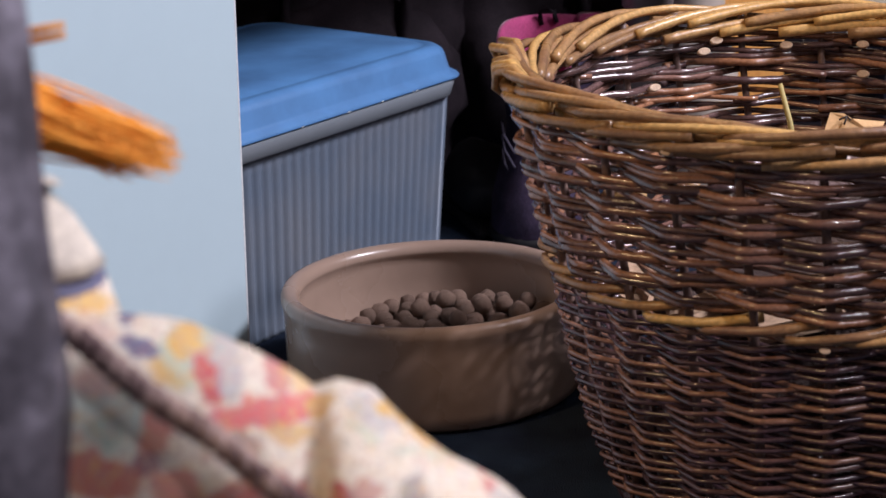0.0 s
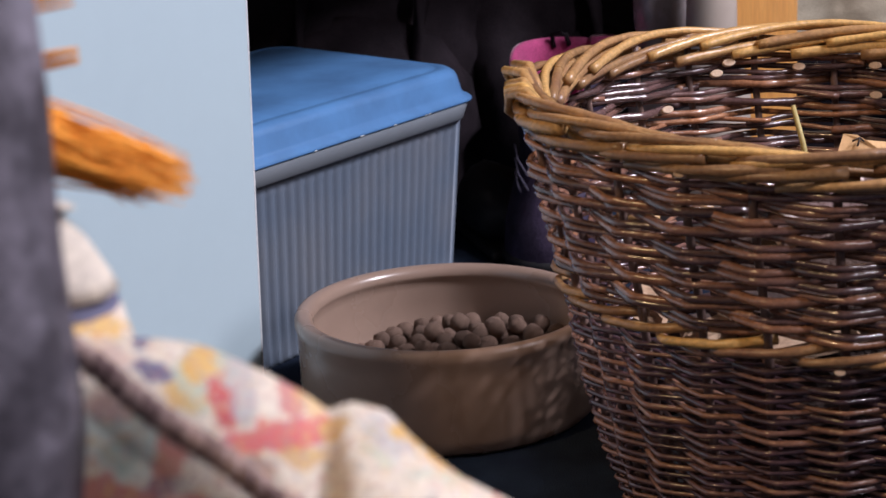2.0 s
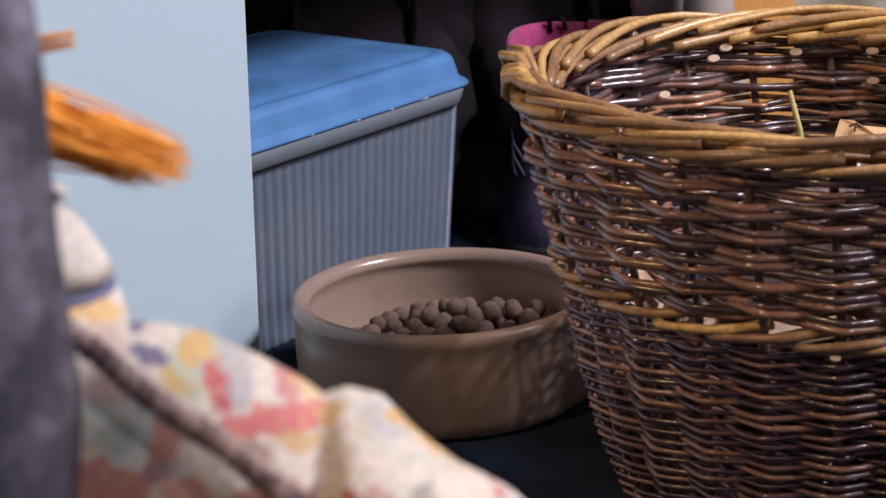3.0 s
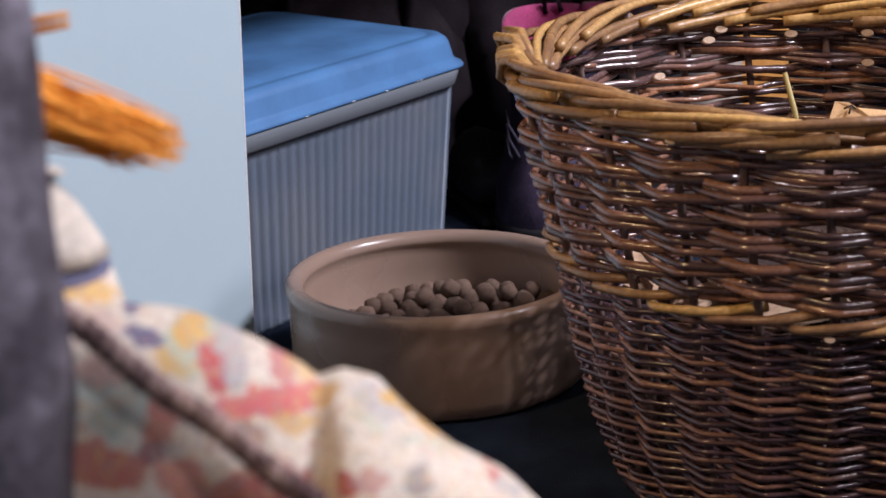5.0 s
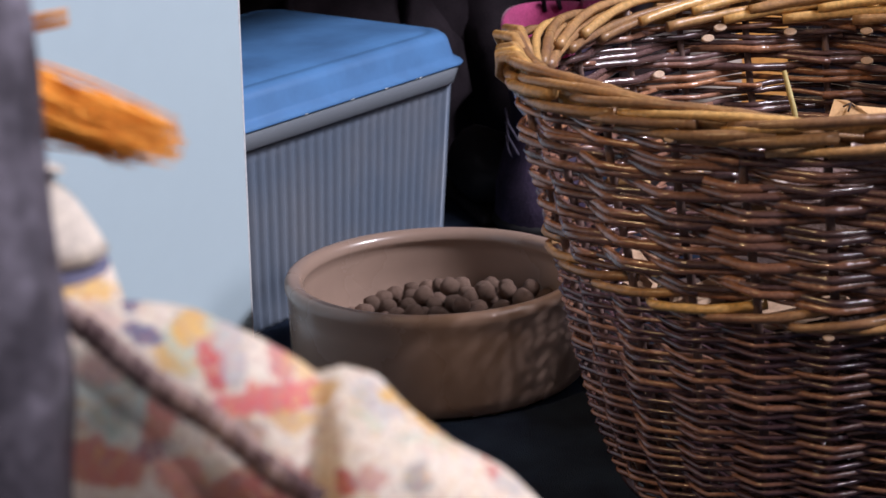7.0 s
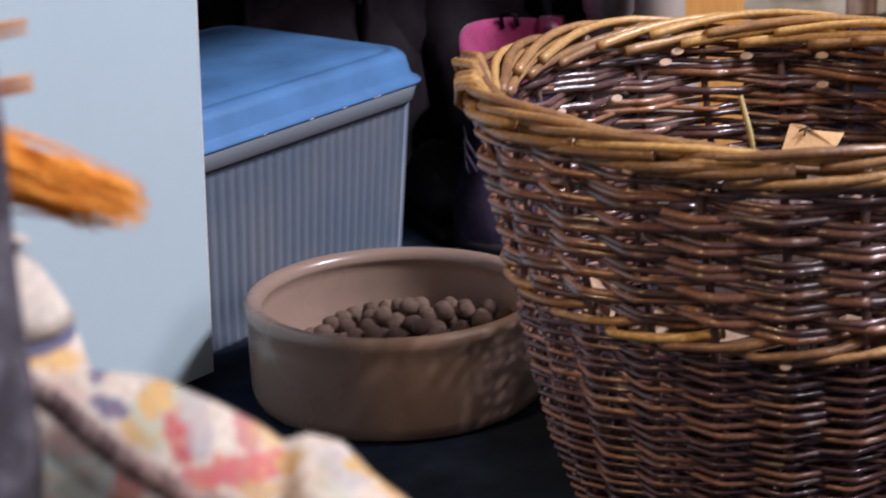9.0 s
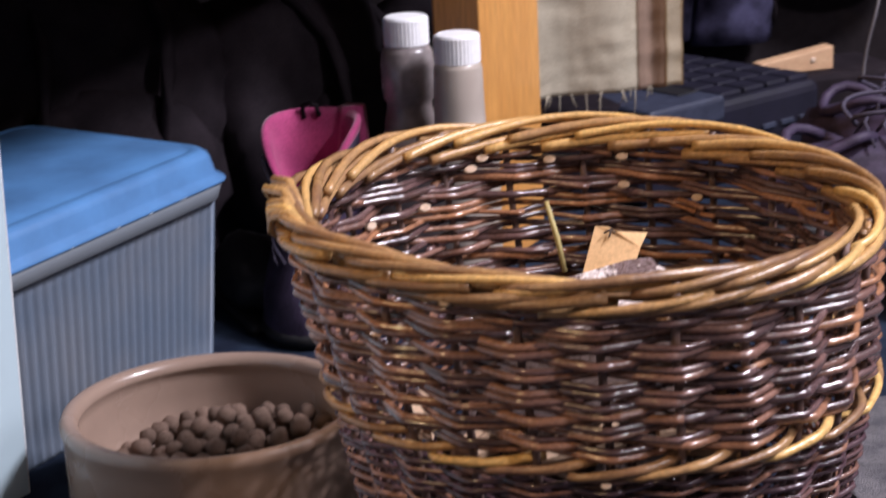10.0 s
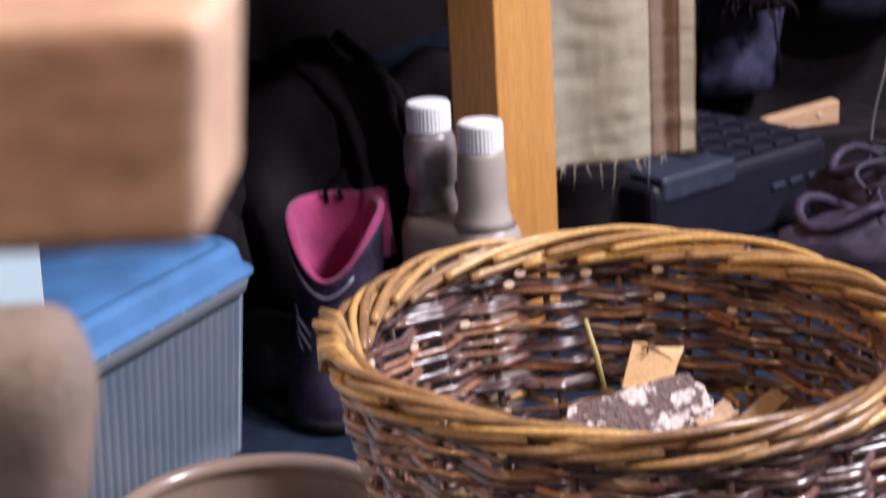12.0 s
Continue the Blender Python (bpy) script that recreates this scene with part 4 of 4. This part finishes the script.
def hanging_trousers():
    root = thing("denim_trousers", (0.70, 1.10, 0.0), "dark blue denim trousers hanging in folds", "trousers", turn=5)
    for k, (x0, w, zb) in enumerate(((-0.10, 0.075, 0.085), (0.0, 0.085, 0.075))):
        loops = []
        for i in range(22):
            q = i / 21
            z = zb + q * 0.55
            lp = []
            for j in range(28):
                a = 2 * math.pi * j / 28
                n = 1 + 0.22 * noise.noise(Vector((math.cos(a) * 1.5 + k * 5, math.sin(a) * 1.5, q * 5)))
                lp.append((x0 + 0.07 * q * (1 if k == 0 else 0.6) + w * 0.62 * n * math.cos(a), 0.03 * n * math.sin(a), z))
            loops.append(lp)
        part("leg", loft("leg", loops, M_DENIM, True, True), root)
    part("waistband", box_mesh("waistband", -0.14, 0.13, -0.03, 0.03, 0.62, 0.66, M_DENIM, 0.008), root)
    # added board, an extra backdrop in the wall's shade colour
    part("dark_backdrop", box_mesh("dark_backdrop", -0.30, 0.30, 0.035, 0.06, 0.0, 0.72, M_WALL, 0.004), root, "added backdrop board behind the trousers, coloured dark for shade")


hanging_trousers()


def hanging_jacket():
    root = thing("dark_jacket", (0.865, 1.085, 0.0), "dark navy jacket hanging in soft folds", "jacket", turn=5)
    for nm, x0, w, zb, sd in (("body", 0.0, 0.075, 0.16, 3), ("sleeve", 0.095, 0.036, 0.22, 7)):
        loops = []
        for i in range(24):
            q = i / 23
            lp = []
            for j in range(32):
                a = 2 * math.pi * j / 32
                n = 1 + 0.25 * noise.noise(Vector((math.cos(a) * 1.8 + sd, math.sin(a) * 1.8, q * 4)))
                lp.append((x0 - 0.03 * q * (nm == "sleeve") + w * n * math.cos(a), 0.030 * n * math.sin(a), zb + q * 0.5))
            loops.append(lp)
        part(nm, loft(nm, loops, M_NAVY, True, True), root)
    part("collar", box_mesh("collar", -0.05, 0.05, -0.03, 0.03, 0.65, 0.69, M_NAVY, 0.008), root)


hanging_jacket()


def fringed_scarf():
    root = thing("black_scarf", (0.705, 1.035, 0.0), "black fluffy fringed scarf hanging beside denim trousers", "scarf", turn=5)
    loops = []
    for i in range(16):
        q = i / 15
        loops.append([((0.040 * (1 - 0.25 * q)) * (1 + 0.3 * noise.noise(Vector((math.cos(a) * 2, math.sin(a) * 2, q * 6)))) * math.cos(a) - 0.02 * q, 0.02 * math.sin(a), 0.190 + 0.42 * q) for a in [2 * math.pi * j / 24 for j in range(24)]])
    body = part("body", loft("body", loops, M_BLACK, True, True), root)
    fr = random.Random(9)
    for k in range(70):
        a, z = fr.uniform(0, 2 * math.pi), 0.190 + 0.16 * fr.random() ** 2
        x, y = 0.036 * math.cos(a), 0.018 * math.sin(a)
        part("tuft", tube_mesh("tuft", [(x, y, z + 0.01), (x * 1.25 + fr.uniform(-0.004, 0.004), y * 1.2, z), (x * 1.4 + fr.uniform(-0.006, 0.006), y * 1.2 - 0.002, z - fr.uniform(0.010, 0.022))], [0.0022, 0.0018, 0.0006], M_BLACK, 5), body)
    part("cord", tube_mesh("cord", [(0.012, -0.023, 0.19), (0.016, -0.022, 0.155), (0.022, -0.019, 0.125), (0.020, -0.017, 0.105)], 0.0018, M_BLACK, 6), root, "thin black hanging cord")


fringed_scarf()


def trainer(place, turn, label):
    root = thing("trainer_shoe", place, label, "shoe", "shoes by the basket", turn)
    upper = part("upper", blob_mesh("upper", (0.045, 0.12, 0.048), M_PURPLE, 4, 0.2, 1.5, 17, 0.7), root, m=pose(0, 0, 0.046))
    down = pose(0, 0, -0.046)
    part("collar", tube_mesh("collar", [(0.030 * math.cos(a), 0.055 + 0.042 * math.sin(a), 0.088 + 0.010 * math.sin(2 * a)) for a in [2 * math.pi * k / 16 for k in range(17)]], 0.0055, M_PURPLE, 8), upper, m=down)
    part("sole", box_mesh("sole", -0.043, 0.043, -0.118, 0.115, 0.0, 0.018, M_SOLE, 0.008, 3), root)
    for k in range(5):
        y = -0.055 + 0.018 * k
        part("lace", tube_mesh("lace", [(-0.026, y, 0.076 + 0.003 * k), (-0.008, y + 0.006, 0.096 + 0.003 * k), (0.010, y, 0.097 + 0.003 * k), (0.028, y + 0.008, 0.078 + 0.003 * k)], 0.0016, M_LACE, 6), upper, m=down)
    for s in (-1, 1):
        pts = [(s * (0.004 + 0.040 * math.sin(math.pi * k / 28)), 0.030 - 0.07 * k / 28 + 0.022 * math.sin(k * 0.22), 0.106 + 0.020 * math.sin(math.pi * k / 28)) for k in range(29)]
        part("lace", tube_mesh("lace", pts, 0.0022, M_LACE, 6), upper, "looped plum shoelace", m=down)
    return root


trainer((0.725, 0.60, 0.0), 35, "dark plum trainer with loose laces on carpet")
trainer((0.655, 0.475, 0.0), 80, "dark plum trainer with loose laces on carpet")
solo("wire_loop", tube_mesh("wire_loop", [(0.022 - 0.030 * math.cos(math.pi * k / 24) * (1 - 0.12 * math.sin(math.pi * k / 24)), 0.004 * math.sin(k * 0.7), 0.002 + 0.200 * math.sin(math.pi * k / 24) ** 0.6) for k in range(25)], 0.0014, M_WIRE, 6), (0.725, 0.70, 0), "thin grey bent wire loop standing up", "wire", turn=10)


def stacked_case(place, size, mat_, label):
    root = thing("flat_case", place, label, "case", turn=8)
    part("shell", box_mesh("shell", -size[0], size[0], -size[1], size[1], 0, size[2] * 0.6, mat_, 0.004), root)
    part("lid", box_mesh("lid", -size[0] - 0.002, size[0] + 0.002, -size[1] - 0.002, size[1] + 0.002, size[2] * 0.61, size[2], M_CASE2, 0.004), root)


stacked_case((0.70, 0.285, 0.0), (0.13, 0.06, 0.05), M_CASE, "dark grey flat plastic case on carpet")

# ---------- wooden stool beside the camera ----------
stool = thing("wooden_stool", (-0.0321, -0.8935, 0.0), "pale planed wooden stool with thick square seat", "stool", turn=-11)
seat = box_mesh("seat", -0.30, 0.0, 0.0, 0.040, 0.5156, 0.5472, M_STOOL, 0.0032, 4)
for v in seat.vertices:
    if v.co.x > -0.1:
        v.co.x -= 0.10 * (0.5472 - v.co.z)
part("seat", seat, stool)
for lx in (-0.28, -0.20):
    part("leg", box_mesh("leg", lx - 0.014, lx + 0.014, 0.006, 0.034, 0.0, 0.515, M_STOOL, 0.003), stool)

# ---------- black bag strap at the camera's side ----------
verts, faces = [], []
ns, nz = 16, 40
for j in range(nz + 1):
    z = 0.402 * j / nz
    for k in range(ns):
        a = 2 * math.pi * k / ns
        f = 1 + 0.035 * noise.noise(Vector((math.cos(a), math.sin(a), z * 20)))
        verts.append((0.051 * f * math.cos(a) + 0.026 * (0.375 - z), 0.026 * f * math.sin(a), z))
for j in range(nz):
    for k in range(ns):
        k2 = (k + 1) % ns
        faces.append((j * ns + k, j * ns + k2, (j + 1) * ns + k2, (j + 1) * ns + k))
faces += [tuple(reversed(range(ns))), tuple(nz * ns + k for k in range(ns))]
bag = thing("leather_bag", (-0.1283, -0.795, 0), "upright black leather bag with creased side", "bag")
side = part("body", mesh_of("body", verts, faces, M_STRAP), bag)
part("seam", tube_mesh("seam", [(0.030 + 0.026 * (0.375 - 0.402 * k / 20), -0.0220, 0.402 * k / 20) for k in range(21)], 0.0012, M_GREYTRIM, 5), side, "grey stitched seam")
part("strap", box_mesh("strap", -0.05, 0.03, -0.0305, -0.0265, 0.335, 0.352, M_BLACK, 0.001), bag, "black closing strap")


# ---------- rag doll in a floral dress ----------
def rag_doll():
    V, Fc, mats = [], [], []

    def add(v, f, slot):
        b = len(V)
        V.extend(v)
        Fc.extend([tuple(i + b for i in q) for q in f])
        mats.extend([slot] * len(f))

    def lump(c, size, slot, seed, rough=0.1, sub=3):
        bm = bmesh.new()
        bmesh.ops.create_icosphere(bm, subdivisions=sub, radius=1)
        bm.verts.ensure_lookup_table()
        vs = []
        for v in bm.verts:
            d = 1 + rough * noise.noise(v.co * 2.2 + Vector((seed, 0, seed)))
            p = Vector((v.co.x * size[0], v.co.y * size[1], v.co.z * size[2])) * d + Vector(c)
            p.z = max(p.z, 0.0)
            vs.append(tuple(p))
        fs = [tuple(v.index for v in f.verts) for f in bm.faces]
        bm.free()
        add(vs, fs, slot)
    # skirt that falls to the floor in two folds
    crest = ((-0.125, 0.300), (-0.098, 0.306), (-0.083, 0.309), (-0.070, 0.308), (-0.054, 0.3045), (-0.040, 0.298), (-0.032, 0.2925), (-0.0275, 0.2885), (-0.022, 0.2895),
             (-0.014, 0.287), (-0.007, 0.2795), (0.003, 0.2705), (0.013, 0.2635), (0.023, 0.253), (0.034, 0.235), (0.044, 0.205))
    nu, nv = 90, 40
    vs, fs = [], []
    for i in range(nu + 1):
        x = crest[0][0] + (crest[-1][0] - crest[0][0]) * i / nu
        for (xa, za), (xb, zb) in zip(crest, crest[1:]):
            if x <= xb + 1e-9:
                top = za + (zb - za) * (x - xa) / (xb - xa)
                break
        edge = min(1.0, (x + 0.128) / 0.015, (0.046 - x) / 0.02)
        for j in range(nv + 1):
            w = math.pi * j / nv
            depth = 0.024 * (0.4 + 0.6 * max(0.05, edge)) * (1 + 0.12 * noise.noise(Vector((x * 30, j * 0.2, 0))))
            depth *= 1 - 0.17 * math.exp(-((x + 0.0272) / 0.0035) ** 2) + 0.15 * math.exp(-((x + 0.017) / 0.008) ** 2)
            q = abs(math.cos(w))
            y = -0.775 - depth * math.copysign(q ** 0.75, math.cos(w)) * (1.25 if math.cos(w) > 0 else 0.9)
            z = top * (math.sin(w) ** 0.22)
            z += 0.0015 * noise.noise(Vector((x * 60, y * 60, z * 30))) if 0 < j < nv else 0
            vs.append((x + 0.002 * noise.noise(Vector((x * 20, z * 30, 3))), y, max(0.0, z) if 0 < j < nv else 0.0))
    for i in range(nu):
        for j in range(nv):
            a = i * (nv + 1) + j
            fs.append((a, a + nv + 1, a + nv + 2, a + 1))
    fs.append(tuple(range(nv + 1)))
    fs.append(tuple(nu * (nv + 1) + j for j in reversed(range(nv + 1))))
    add(vs, fs, 0)
    # bodice and collar
    lump((-0.098, -0.765, 0.300), (0.021, 0.018, 0.014), 0, 14, 0.06)
    v, f = tube_data([(-0.0840, -0.7570, 0.3340), (-0.0865, -0.7570, 0.3270), (-0.0875, -0.7570, 0.3190), (-0.0875, -0.7570, 0.3140)], [0.0030, 0.0075, 0.0125, 0.0145], 18)
    add([tuple(q) for q in v], f, 3)
    v, f = tube_data([(-0.0882, -0.7570, 0.3140), (-0.0890, -0.7570, 0.3100)], [0.0152, 0.0160], 18)
    add([tuple(q) for q in v], f, 4)
    v, f = tube_data([(-0.0895, -0.7570, 0.3100), (-0.0895, -0.7570, 0.3060), (-0.0910, -0.7570, 0.3010)], [0.0165, 0.0185, 0.0220], 18)
    add([tuple(q) for q in v], f, 0)
    # piping along the skirt's seam
    pts = [(-0.0800 + 0.0540 * k / 14, -0.7900 + -0.0170 * k / 14, 0.3130 + -0.0390 * k / 14 + 0.0012 * math.sin(k * 0.9)) for k in range(15)]
    ends = Vector(pts[0]), Vector(pts[-1])
    for turn_, slot in ((0.0, 1), (math.pi, 1)):
        rope = []
        for k in range(91):
            e = k / 90
            c = ends[0].lerp(ends[1], e)
            w = turn_ + 2 * math.pi * 11 * e
            rope.append((c.x + 0.0009 * math.cos(w), c.y - 0.001 - 0.0011 * math.sin(w), c.z + 0.0012 * math.sin(3.1 * e * 4) * 0.5 + 0.0013 * math.cos(w)))
        v, f = tube_data(rope, [0.00165] * 91, 7)
        add([tuple(q) for q in v], f, slot)
    # head of sacking
    bm = bmesh.new()
    bmesh.ops.create_icosphere(bm, subdivisions=4, radius=1)
    vs = []
    for v in bm.verts:
        c = v.co / (abs(v.co.x) ** 3.2 + abs(v.co.y) ** 3.2 + abs(v.co.z) ** 3.2) ** (1 / 3.2)
        c = c * (1 + 0.04 * noise.noise(c * 2.0))
        vs.append((-0.0810 + 0.0235 * c.x + 0.005 * c.z, -0.787 + 0.019 * c.y, 0.4485 + 0.0275 * c.z))
    fs = [tuple(v.index for v in f.verts) for f in bm.faces]
    bm.free()
    add(vs, fs, 5)
    v, f = tube_data([(-0.098, -0.760, 0.330), (-0.098, -0.770, 0.38), (-0.092, -0.785, 0.425)], [0.005, 0.005, 0.007], 10)
    add([tuple(q) for q in v], f, 5)
    lump((-0.113, -0.708, 0.368), (0.008, 0.012, 0.045), 2, 23, 0.06)
    # yarn hair
    rr = random.Random(4)
    for k in range(240):
        a, q = rr.uniform(0, 2 * math.pi), math.sqrt(rr.random())
        b0, c0 = q * math.cos(a), q * math.sin(a)
        ln = 0.0375 * rr.uniform(0.52, 1.0)
        bend = rr.uniform(-0.0012, 0.0012)
        path = []
        for s in (0, 0.2, 0.4, 0.6, 0.8, 1.0):
            wide = 0.0080 * (1 - 0.42 * s) * (1.35 if k % 7 == 0 else 1.0)
            path.append((-0.0975 + ln * s, -0.715 + 0.011 * b0, 0.3400 - 0.0112 * s - 0.001 * s * s + wide * c0 + bend * math.sin(4 * s + k) + 0.0012 * math.sin(2.5 * s) ))
        v, f = tube_data(path, [0.00045, 0.00045, 0.0004, 0.00035, 0.00025, 0.00012], 4)
        add([tuple(p) for p in v], f, 2)
    for k in range(16):
        z0 = rr.choice((0.372, 0.358)) + rr.uniform(-0.002, 0.002)
        q = [(-0.100 + 0.014 * s, -0.712, z0 + 0.002 * s) for s in (0, 0.5, 1.0)]
        v, f = tube_data(q, [0.0006, 0.0005, 0.0003], 4)
        add([tuple(p) for p in v], f, 2)
    me = mesh_of("rag_doll", V, Fc, [M_FLORAL, M_PIPING, M_HAIR, M_COLLAR, M_BAND, M_BURLAP])
    me.polygons.foreach_set("material_index", mats)
    solo("rag_doll", me, (0, 0, 0), "rag doll in floral dress with orange yarn hair", "doll")


rag_doll()
